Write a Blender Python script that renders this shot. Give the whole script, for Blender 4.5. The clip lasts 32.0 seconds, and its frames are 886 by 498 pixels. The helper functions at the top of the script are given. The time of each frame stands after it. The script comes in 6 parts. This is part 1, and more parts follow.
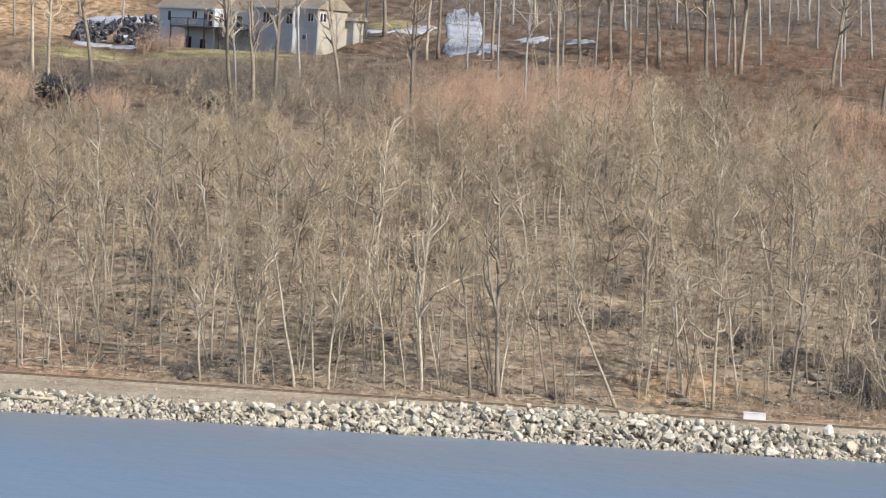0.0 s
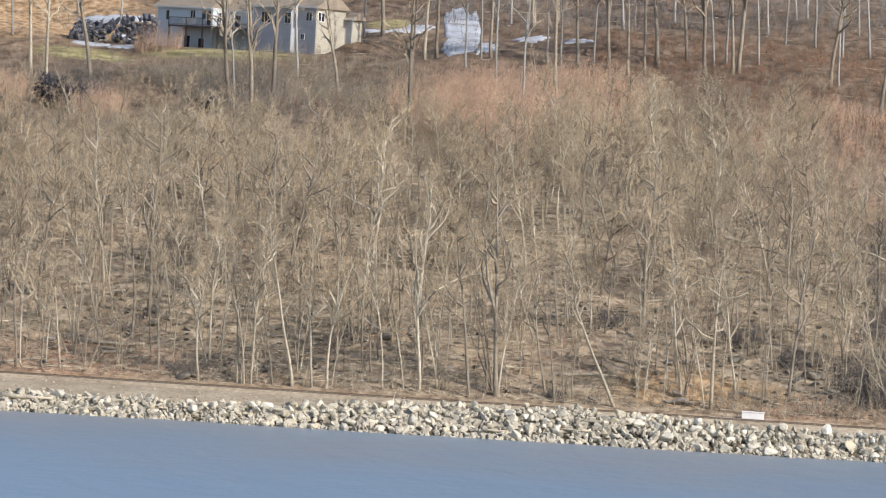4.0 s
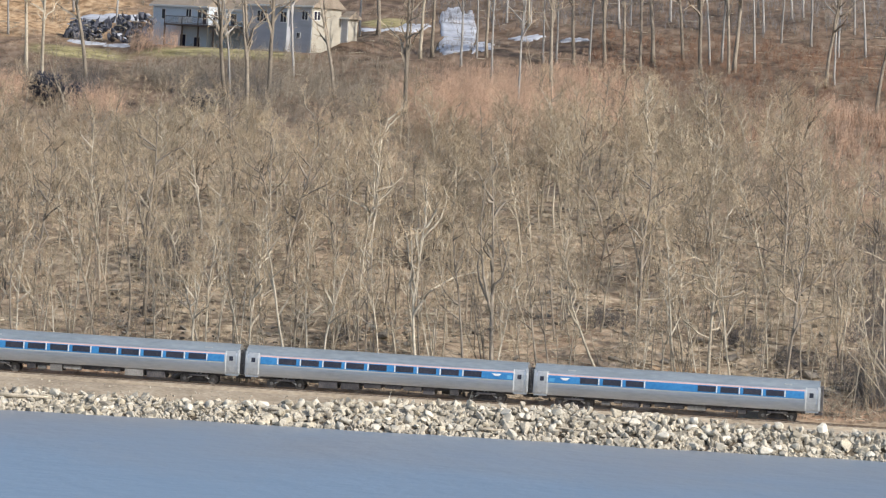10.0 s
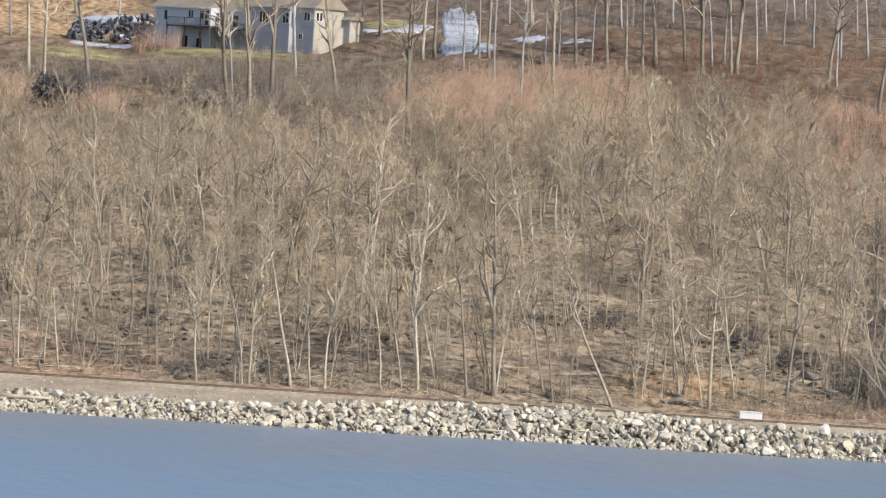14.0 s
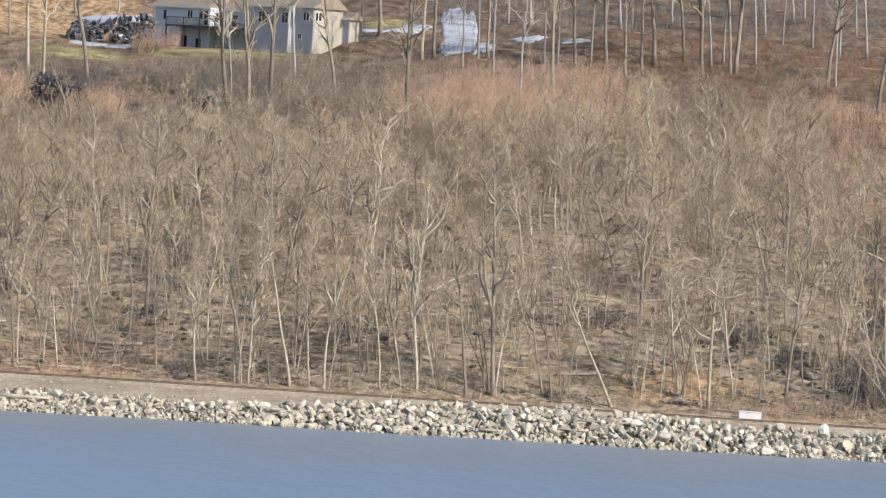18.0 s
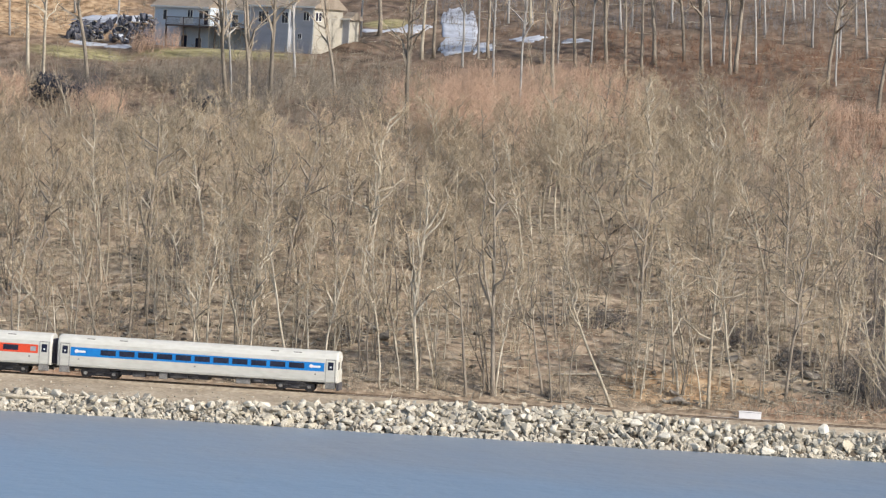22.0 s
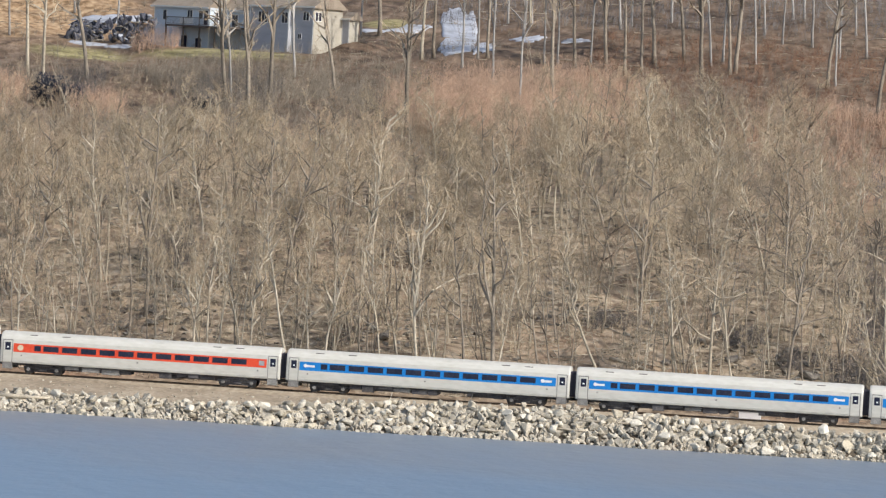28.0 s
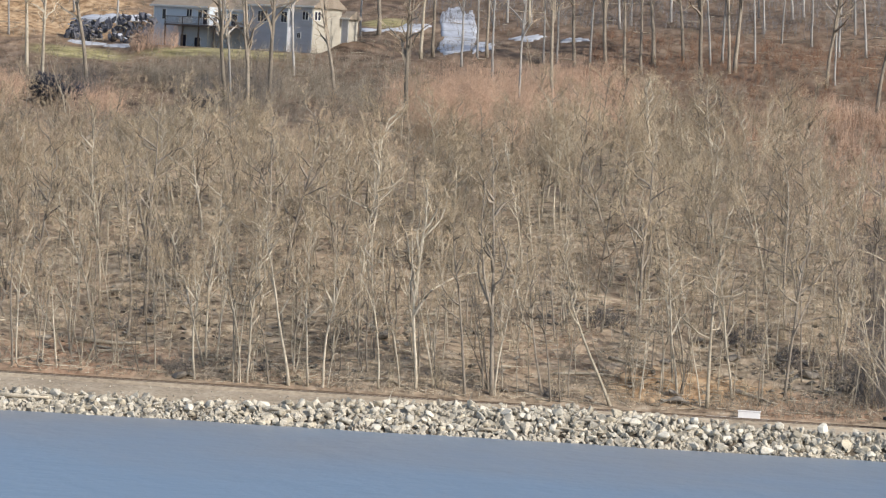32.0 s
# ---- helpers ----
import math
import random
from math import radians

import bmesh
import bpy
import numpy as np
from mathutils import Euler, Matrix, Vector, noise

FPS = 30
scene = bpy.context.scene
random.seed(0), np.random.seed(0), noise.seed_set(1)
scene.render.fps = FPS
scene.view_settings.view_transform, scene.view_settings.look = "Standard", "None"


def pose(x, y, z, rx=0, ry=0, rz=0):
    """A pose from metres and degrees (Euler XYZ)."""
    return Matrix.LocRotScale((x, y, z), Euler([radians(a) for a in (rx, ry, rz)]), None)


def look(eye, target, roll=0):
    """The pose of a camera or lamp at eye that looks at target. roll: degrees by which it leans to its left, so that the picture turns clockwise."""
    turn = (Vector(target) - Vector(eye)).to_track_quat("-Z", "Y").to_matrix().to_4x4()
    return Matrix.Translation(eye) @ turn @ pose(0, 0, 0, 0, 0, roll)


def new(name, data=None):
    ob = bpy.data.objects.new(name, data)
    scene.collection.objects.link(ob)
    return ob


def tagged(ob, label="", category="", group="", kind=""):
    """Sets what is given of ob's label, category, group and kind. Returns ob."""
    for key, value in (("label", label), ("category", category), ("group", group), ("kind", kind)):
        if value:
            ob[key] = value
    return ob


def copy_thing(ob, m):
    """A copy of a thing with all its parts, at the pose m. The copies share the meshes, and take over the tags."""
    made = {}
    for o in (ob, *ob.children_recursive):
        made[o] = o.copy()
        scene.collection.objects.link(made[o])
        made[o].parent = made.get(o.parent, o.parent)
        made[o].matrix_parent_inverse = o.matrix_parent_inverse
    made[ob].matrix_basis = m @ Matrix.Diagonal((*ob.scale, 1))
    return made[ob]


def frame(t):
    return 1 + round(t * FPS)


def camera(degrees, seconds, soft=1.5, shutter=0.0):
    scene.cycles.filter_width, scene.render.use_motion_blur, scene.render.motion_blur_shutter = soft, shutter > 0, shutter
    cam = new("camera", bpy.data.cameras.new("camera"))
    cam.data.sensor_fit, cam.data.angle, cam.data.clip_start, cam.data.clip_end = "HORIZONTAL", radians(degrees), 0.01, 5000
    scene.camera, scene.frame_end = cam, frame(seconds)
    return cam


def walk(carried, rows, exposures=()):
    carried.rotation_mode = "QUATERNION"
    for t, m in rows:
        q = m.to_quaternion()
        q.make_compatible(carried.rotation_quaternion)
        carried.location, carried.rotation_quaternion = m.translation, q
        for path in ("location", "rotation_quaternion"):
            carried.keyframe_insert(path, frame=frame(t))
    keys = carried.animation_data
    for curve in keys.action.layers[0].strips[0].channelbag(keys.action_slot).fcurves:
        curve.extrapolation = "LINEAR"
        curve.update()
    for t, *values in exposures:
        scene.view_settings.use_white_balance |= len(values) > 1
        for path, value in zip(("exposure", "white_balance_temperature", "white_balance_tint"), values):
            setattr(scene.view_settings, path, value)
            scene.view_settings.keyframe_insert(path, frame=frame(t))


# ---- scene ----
# ---- camera: a long lens on a tripod across the river, with a slight drift ----
cam = camera(10.636, 32.0, soft=1.28)
EYE = Vector((44.947, -427.644, 26.300))
AZ, TILT, ROLL = 0.1066, 0.0294, 3.328


def aim(pan, lift):
    """The pose that is turned by so many degrees to the left and up from the resting one, along the leaning picture's own sides."""
    m = look(EYE, EYE + Vector((-math.sin(AZ) * math.cos(TILT), math.cos(AZ) * math.cos(TILT), -math.sin(TILT))), ROLL)
    return m @ pose(0, 0, 0, lift, pan, 0)


walk(cam, [
    (0, aim(0.0550, 0.0105)), (0.5, aim(0.0491, 0.0075)), (1, aim(0.0328, -0.0029)), (1.5, aim(0.0462, -0.0015)), (2, aim(0.0610, 0.0045)),
    (2.5, aim(0.0685, 0.0194)), (3, aim(0.0580, 0.0224)), (3.5, aim(0.0388, 0.0090)), (5.5, aim(0.0313, -0.0015)), (6, aim(0.0328, 0.0000)),
    (6.5, aim(0.0254, 0.0015)), (7, aim(0.0180, -0.0030)), (7.5, aim(0.0000, -0.0103)), (8, aim(-0.0224, -0.0193)), (8.5, aim(-0.0253, -0.0208)),
    (9, aim(-0.0193, -0.0149)), (9.5, aim(-0.0209, -0.0015)), (10, aim(-0.0164, -0.0103)), (10.5, aim(-0.0103, -0.0133)), (11, aim(-0.0193, -0.0103)),
    (11.5, aim(-0.0103, -0.0073)), (12, aim(-0.0030, 0.0029)), (12.5, aim(-0.0118, 0.0000)), (13, aim(-0.0059, 0.0000)), (13.5, aim(0.0104, 0.0016)),
    (14, aim(0.0104, 0.0016)), (14.5, aim(0.0007, 0.0000)), (16.5, aim(0.0007, 0.0000)), (17, aim(0.0007, 0.0000)), (18, aim(0.0007, 0.0000)),
    (19, aim(0.0007, 0.0000)), (20, aim(0.0007, 0.0000)), (21, aim(0.0007, 0.0000)), (22, aim(0.0007, 0.0000)), (23, aim(0.0007, 0.0000)),
    (24, aim(-0.0088, 0.0046)), (25, aim(0.0000, 0.0000)), (25.5, aim(-0.0074, 0.0061)), (27.5, aim(-0.0015, 0.0060)), (28, aim(-0.0015, 0.0000)),
    (29, aim(-0.0119, -0.0015)), (30, aim(-0.0119, 0.0000)), (31, aim(-0.0088, 0.0000)), (32, aim(-0.0103, -0.0088)),
], exposures=((0, 0.02), (22, 0.02), (25, -0.07), (30, -0.08), (32, -0.05)))

# ---- world, sun ----
SUN_AZ, SUN_EL = 60.0, 34.0  # degrees to the right of straight behind the camera, and above the horizon
to_sun = Vector((math.sin(radians(SUN_AZ)) * math.cos(radians(SUN_EL)), -math.cos(radians(SUN_AZ)) * math.cos(radians(SUN_EL)), math.sin(radians(SUN_EL))))
world = bpy.data.worlds.new("sky")
scene.world = world
world.use_nodes = True
sky = world.node_tree.nodes.new("ShaderNodeTexSky")
sky.sky_type = "NISHITA"
sky.sun_disc = False
sky.sun_elevation = radians(SUN_EL)
sky.sun_rotation = math.atan2(to_sun.x, to_sun.y)
sky.air_density, sky.dust_density, sky.ozone_density = 1.0, 1.5, 1.0
world.node_tree.links.new(sky.outputs[0], world.node_tree.nodes["Background"].inputs[0])
world.node_tree.nodes["Background"].inputs[1].default_value = 0.16
lamp = bpy.data.lights.new("sun", "SUN")
lamp.energy, lamp.angle, lamp.color = 4.5, radians(0.53), (1.0, 0.945, 0.86)
sun = new("sun", lamp)
sun.matrix_world = look(to_sun * 300, (0, 0, 0))
scene.view_settings.exposure = 0.0


# ---- materials ----
def surface(name, colours, scale=4.0, rough=0.8, bump=0.0, bump_scale=20.0, metal=0.0, fine=8.0, vary=0.0, island=0.0, stretch=(1, 1, 1), coords="Object", spec=0.5):
    """A node material: colours mixed by noise at two scales, with relief; vary: how far each object's brightness wanders."""
    m = bpy.data.materials.new(name)
    m.use_nodes = True
    t = m.node_tree
    n, ln = t.nodes, t.links
    b = n["Principled BSDF"]
    b.inputs["Roughness"].default_value, b.inputs["Metallic"].default_value = rough, metal
    b.inputs["Specular IOR Level"].default_value = spec
    tc, mp = n.new("ShaderNodeTexCoord"), n.new("ShaderNodeMapping")
    mp.inputs["Scale"].default_value = stretch
    ln.new(tc.outputs[coords], mp.inputs[0])
    big, small = n.new("ShaderNodeTexNoise"), n.new("ShaderNodeTexNoise")
    big.inputs["Scale"].default_value, small.inputs["Scale"].default_value = scale, scale * fine
    for k in (big, small):
        k.inputs["Detail"].default_value = 5.0
        ln.new(mp.outputs[0], k.inputs["Vector"])
    mixed = n.new("ShaderNodeMath")
    mixed.operation = "MULTIPLY_ADD"
    mixed.inputs[1].default_value = 0.5
    ln.new(small.outputs[0], mixed.inputs[0])
    half = n.new("ShaderNodeMath")
    half.operation = "MULTIPLY"
    half.inputs[1].default_value = 0.5
    ln.new(big.outputs[0], half.inputs[0])
    ln.new(half.outputs[0], mixed.inputs[2])
    ramp = n.new("ShaderNodeValToRGB")
    e = ramp.color_ramp.elements
    while len(e) < len(colours):
        e.new(0.5)
    for i, c in enumerate(colours):
        e[i].position = 0.32 + 0.36 * i / max(1, len(colours) - 1)
        e[i].color = (*c, 1)
    ln.new(mixed.outputs[0], ramp.inputs[0])
    out = ramp.outputs[0]
    if vary or island:
        src = n.new("ShaderNodeObjectInfo").outputs["Random"] if vary else n.new("ShaderNodeNewGeometry").outputs["Random Per Island"]
        w = vary or island
        rng = n.new("ShaderNodeMapRange")
        rng.inputs["To Min"].default_value, rng.inputs["To Max"].default_value = 1 - w, 1 + w
        ln.new(src, rng.inputs[0])
        hsv = n.new("ShaderNodeHueSaturation")
        ln.new(rng.outputs[0], hsv.inputs["Value"])
        ln.new(out, hsv.inputs["Color"])
        out = hsv.outputs[0]
    ln.new(out, b.inputs["Base Color"])
    if bump:
        tex = n.new("ShaderNodeTexNoise")
        tex.inputs["Scale"].default_value, tex.inputs["Detail"].default_value = bump_scale, 6.0
        ln.new(mp.outputs[0], tex.inputs["Vector"])
        bp = n.new("ShaderNodeBump")
        bp.inputs["Strength"].default_value, bp.inputs["Distance"].default_value = 1.0, bump
        ln.new(tex.outputs[0], bp.inputs["Height"])
        ln.new(bp.outputs[0], b.inputs["Normal"])
    return m


M_bark = surface("pale_bark", [(0.28, 0.242, 0.187), (0.455, 0.40, 0.317), (0.63, 0.567, 0.46)], 1.2, 0.9, 0.03, 9, vary=0.22, stretch=(1, 1, 0.35))
M_bark_grey = surface("blue_grey_bark", [(0.20, 0.19, 0.18), (0.34, 0.325, 0.31), (0.47, 0.455, 0.43)], 1.2, 0.9, 0.03, 9, vary=0.2, stretch=(1, 1, 0.35))
M_bark_mid = surface("grey_tan_bark", [(0.235, 0.197, 0.145), (0.375, 0.322, 0.246), (0.50, 0.438, 0.345)], 1.2, 0.9, 0.03, 9)
M_bark_dark = surface("dark_bark", [(0.138, 0.115, 0.092), (0.25, 0.213, 0.171), (0.375, 0.325, 0.26)], 1.2, 0.92, 0.03, 9, vary=0.25, stretch=(1, 1, 0.35))
M_twig = surface("twigs", [(0.324, 0.251, 0.169), (0.470, 0.374, 0.261), (0.577, 0.479, 0.342)], 0.6, 0.9, vary=0.16)
M_twig_olive = surface("olive_grey_twigs", [(0.315, 0.250, 0.171), (0.442, 0.364, 0.259), (0.540, 0.458, 0.338)], 0.6, 0.9, vary=0.12)
M_twig_pink = surface("rosy_twigs", [(0.352, 0.251, 0.172), (0.485, 0.363, 0.258), (0.595, 0.468, 0.344)], 0.6, 0.9, vary=0.12)
M_twig_umber = surface("umber_twigs", [(0.21, 0.165, 0.125), (0.31, 0.25, 0.195), (0.39, 0.325, 0.26)], 0.6, 0.9, vary=0.1)
M_twig_red = surface("reddish_twigs", [(0.34, 0.225, 0.155), (0.46, 0.31, 0.22), (0.53, 0.38, 0.275)], 0.12, 0.9, island=0.25)
M_brush = surface("dry_brush", [(0.244, 0.196, 0.129), (0.377, 0.31, 0.217), (0.466, 0.402, 0.293)], 0.1, 0.9, island=0.3)
M_vine = surface("dark_vines", [(0.07, 0.065, 0.07), (0.13, 0.115, 0.11), (0.20, 0.18, 0.16)], 0.3, 0.9, island=0.4)
M_rust = surface("rust_shrubs", [(0.13, 0.065, 0.04), (0.21, 0.115, 0.07), (0.29, 0.175, 0.115)], 0.1, 0.9, island=0.35)
M_brush_grey = surface("grey_brown_brush", [(0.145, 0.12, 0.0918), (0.242, 0.205, 0.158), (0.33, 0.285, 0.224)], 0.1, 0.9, island=0.35)
# the far slope's shade is put into this grey
M_shaded_far = surface("shaded_far_brush", [(0.12, 0.11, 0.11), (0.19, 0.175, 0.17), (0.27, 0.25, 0.235)], 0.1, 0.9, island=0.35)
M_log = surface("weathered_log", [(0.30, 0.25, 0.19), (0.45, 0.39, 0.30), (0.56, 0.50, 0.41)], 1.5, 0.9, 0.02, 12, vary=0.2)
# navy tone: the shrubs' shade is put into their leaf colour
M_ever = surface("shaded_evergreen_leaves", [(0.014, 0.016, 0.028), (0.028, 0.032, 0.05), (0.05, 0.055, 0.07)], 2, 0.7, island=0.4)
M_rock = surface("riprap_stone", [(0.385, 0.352, 0.293), (0.553, 0.514, 0.432), (0.683, 0.642, 0.56)], 1.1, 0.88, 0.04, 5, vary=0.22)
M_rock_tan = surface("tan_riprap_stone", [(0.31, 0.267, 0.20), (0.465, 0.412, 0.318), (0.60, 0.543, 0.44)], 1.1, 0.9, 0.04, 5, vary=0.25)
M_rock_fill = surface("small_riprap_stone", [(0.24, 0.211, 0.165), (0.415, 0.373, 0.302), (0.58, 0.532, 0.445)], 1.1, 0.88, 0.04, 7, island=0.25)
M_ledge = surface("dark_ledge_rock", [(0.11, 0.095, 0.08), (0.21, 0.185, 0.155), (0.33, 0.295, 0.245)], 0.9, 0.9, 0.06, 5, vary=0.3)
M_ledge_fill = surface("dark_slope_rock", [(0.11, 0.096, 0.08), (0.20, 0.178, 0.148), (0.33, 0.30, 0.245)], 0.9, 0.9, 0.06, 5, island=0.35)
M_ballast = surface("ballast", [(0.19, 0.148, 0.105), (0.345, 0.282, 0.207), (0.48, 0.405, 0.31)], 0.35, 0.95, 0.05, 9, fine=12, stretch=(0.5, 1, 1))
M_rail = surface("rusty_rail", [(0.09, 0.06, 0.04), (0.16, 0.11, 0.075), (0.22, 0.16, 0.115)], 3, 0.7, metal=0.3)
M_tie = surface("sleeper_wood", [(0.13, 0.105, 0.08), (0.20, 0.165, 0.13), (0.27, 0.225, 0.18)], 3, 0.9, vary=0.2)
M_steel = surface("stainless_steel", [(0.55, 0.575, 0.595), (0.64, 0.655, 0.67), (0.71, 0.715, 0.725)], 0.25, 0.29, metal=0.9, stretch=(0.6, 1, 3))
# the sky's bluish sheen is put into the roof colour
M_steel_roof = surface("sky_tinted_steel_roof", [(0.20, 0.235, 0.265), (0.25, 0.29, 0.325), (0.30, 0.345, 0.38)], 0.25, 0.45, metal=0.25, stretch=(0.6, 1, 2))
M_steel_end = surface("dull_steel_frame", [(0.42, 0.43, 0.44), (0.52, 0.53, 0.54), (0.60, 0.61, 0.62)], 0.6, 0.45, metal=0.6)
M_white = surface("silver_white_paint", [(0.52, 0.503, 0.448), (0.595, 0.577, 0.52), (0.645, 0.628, 0.58)], 0.18, 0.42, stretch=(1, 1, 3))
M_lwhite = surface("white_enamel", [(0.62, 0.62, 0.60), (0.72, 0.72, 0.70), (0.77, 0.77, 0.76)], 0.2, 0.35)
M_lsilver = surface("silver_enamel", [(0.55, 0.525, 0.46), (0.63, 0.605, 0.54), (0.68, 0.655, 0.60)], 0.2, 0.4)
M_blue = surface("bright_blue_stripe", [(0.006, 0.18, 0.54), (0.009, 0.205, 0.585), (0.014, 0.23, 0.62)], 0.5, 0.4)
M_ablue = surface("pale_blue_stripe", [(0.02, 0.15, 0.38), (0.035, 0.20, 0.46), (0.055, 0.25, 0.53)], 0.5, 0.4)
M_red = surface("red_stripe", [(0.62, 0.055, 0.02), (0.75, 0.08, 0.03), (0.80, 0.10, 0.05)], 0.5, 0.4)
M_red2 = surface("orange_red_line", [(0.62, 0.12, 0.07), (0.72, 0.16, 0.10), (0.78, 0.22, 0.15)], 0.5, 0.45)
M_pink = surface("faded_red_line", [(0.60, 0.36, 0.32), (0.70, 0.46, 0.42), (0.76, 0.55, 0.52)], 0.6, 0.45)
M_lblue = surface("sky_blue_line", [(0.06, 0.26, 0.50), (0.09, 0.33, 0.58), (0.13, 0.40, 0.64)], 0.6, 0.4)
M_navy = surface("navy_enamel", [(0.012, 0.016, 0.038), (0.02, 0.026, 0.058), (0.035, 0.041, 0.08)], 0.7, 0.4)
M_groof = surface("grey_roof_paint", [(0.11, 0.10, 0.09), (0.17, 0.155, 0.14), (0.24, 0.22, 0.20)], 0.8, 0.6)
M_letter = surface("white_lettering", [(0.70, 0.70, 0.70), (0.80, 0.80, 0.80)], 2, 0.5)
M_glass = surface("tinted_window", [(0.012, 0.013, 0.03), (0.022, 0.024, 0.045), (0.05, 0.045, 0.06)], 0.7, 0.12)
# reflected sky put into the cab glass colour; the emblem shares it
M_skyglass = surface("pale_blue_window", [(0.06, 0.09, 0.16), (0.10, 0.14, 0.22), (0.15, 0.20, 0.30)], 0.7, 0.08)
M_cream = surface("cream_emblem", [(0.62, 0.50, 0.34), (0.70, 0.58, 0.42), (0.75, 0.64, 0.48)], 0.7, 0.5)
M_under = surface("dirty_undercarriage", [(0.034, 0.033, 0.042), (0.07, 0.066, 0.072), (0.15, 0.14, 0.13)], 1.2, 0.8, vary=0.35)
M_wheel = surface("dusty_wheel", [(0.04, 0.036, 0.036), (0.085, 0.076, 0.07), (0.15, 0.135, 0.12)], 2, 0.7, vary=0.3)
M_grime = surface("dusty_grey_gear", [(0.12, 0.115, 0.11), (0.22, 0.21, 0.20), (0.33, 0.32, 0.30)], 1.2, 0.75, vary=0.3)
M_rubber = surface("black_rubber", [(0.018, 0.018, 0.03), (0.032, 0.03, 0.048), (0.055, 0.052, 0.068)], 2, 0.75)
M_grille = surface("dark_grille", [(0.04, 0.034, 0.033), (0.07, 0.06, 0.056), (0.115, 0.10, 0.092)], 3, 0.7)
M_orange = surface("orange_gear", [(0.55, 0.13, 0.08), (0.66, 0.20, 0.13)], 2, 0.6)
# the fronts' blue and grey shade is put into these two siding colours
M_siding = surface("shade_tinted_siding", [(0.504, 0.568, 0.642), (0.576, 0.642, 0.717), (0.63, 0.696, 0.77)], 0.4, 0.7, stretch=(1, 1, 4))
M_shaded_siding = surface("shaded_grey_siding", [(0.353, 0.36, 0.396), (0.412, 0.422, 0.462), (0.461, 0.474, 0.517)], 0.4, 0.7, stretch=(1, 1, 4))
M_trim = surface("white_trim", [(0.72, 0.72, 0.70), (0.80, 0.80, 0.78)], 1, 0.6)
M_shingle = surface("brown_roof_shingles", [(0.20, 0.16, 0.12), (0.29, 0.24, 0.19), (0.36, 0.30, 0.24)], 0.8, 0.9, 0.02, 8)
M_deck = surface("dark_deck_wood", [(0.05, 0.04, 0.035), (0.10, 0.08, 0.07), (0.15, 0.12, 0.10)], 2, 0.8)
# the sunlit tone of the end walls, put into a colour
M_sunlit_siding = surface("sunlit_cream_siding", [(0.34, 0.31, 0.26), (0.41, 0.38, 0.32), (0.46, 0.43, 0.37)], 0.5, 0.75, stretch=(1, 1, 4))
# dirt, bluish tree shade and trunk shadows, streaked into the snow's colour
M_snow = surface("shade_streaked_snow", [(0.206, 0.202, 0.204), (0.43, 0.447, 0.496), (0.55, 0.576, 0.635)], 0.5, 0.75, 0.05, 2, stretch=(0.25, 1, 1))
# the heap's bluish shade is put into the stone colour
M_shaded_stone = surface("shaded_blasted_stone", [(0.025, 0.027, 0.04), (0.07, 0.073, 0.095), (0.17, 0.17, 0.18)], 0.8, 0.9, 0.05, 5, vary=0.4)
M_cab = surface("white_cabinet_paint", [(0.74, 0.72, 0.72), (0.82, 0.80, 0.80)], 1.5, 0.55)
M_conc = surface("pale_concrete", [(0.42, 0.39, 0.36), (0.52, 0.49, 0.45), (0.58, 0.55, 0.51)], 1.5, 0.9, 0.01, 20)
M_reed = surface("dry_reed", [(0.60, 0.42, 0.20), (0.70, 0.53, 0.29), (0.78, 0.64, 0.42)], 8, 0.9, island=0.2)
# transparency stands in for the plume's blur in the camera's view
M_plume = M_reed.copy()
M_plume.name = "sheer_reed_fluff"
nodes = M_plume.node_tree.nodes
sheer, blend_ = nodes.new("ShaderNodeBsdfTransparent"), nodes.new("ShaderNodeMixShader")
blend_.inputs[0].default_value = 0.8
M_plume.node_tree.links.new(nodes["Principled BSDF"].outputs[0], blend_.inputs[1])
M_plume.node_tree.links.new(sheer.outputs[0], blend_.inputs[2])
M_plume.node_tree.links.new(blend_.outputs[0], nodes["Material Output"].inputs[0])


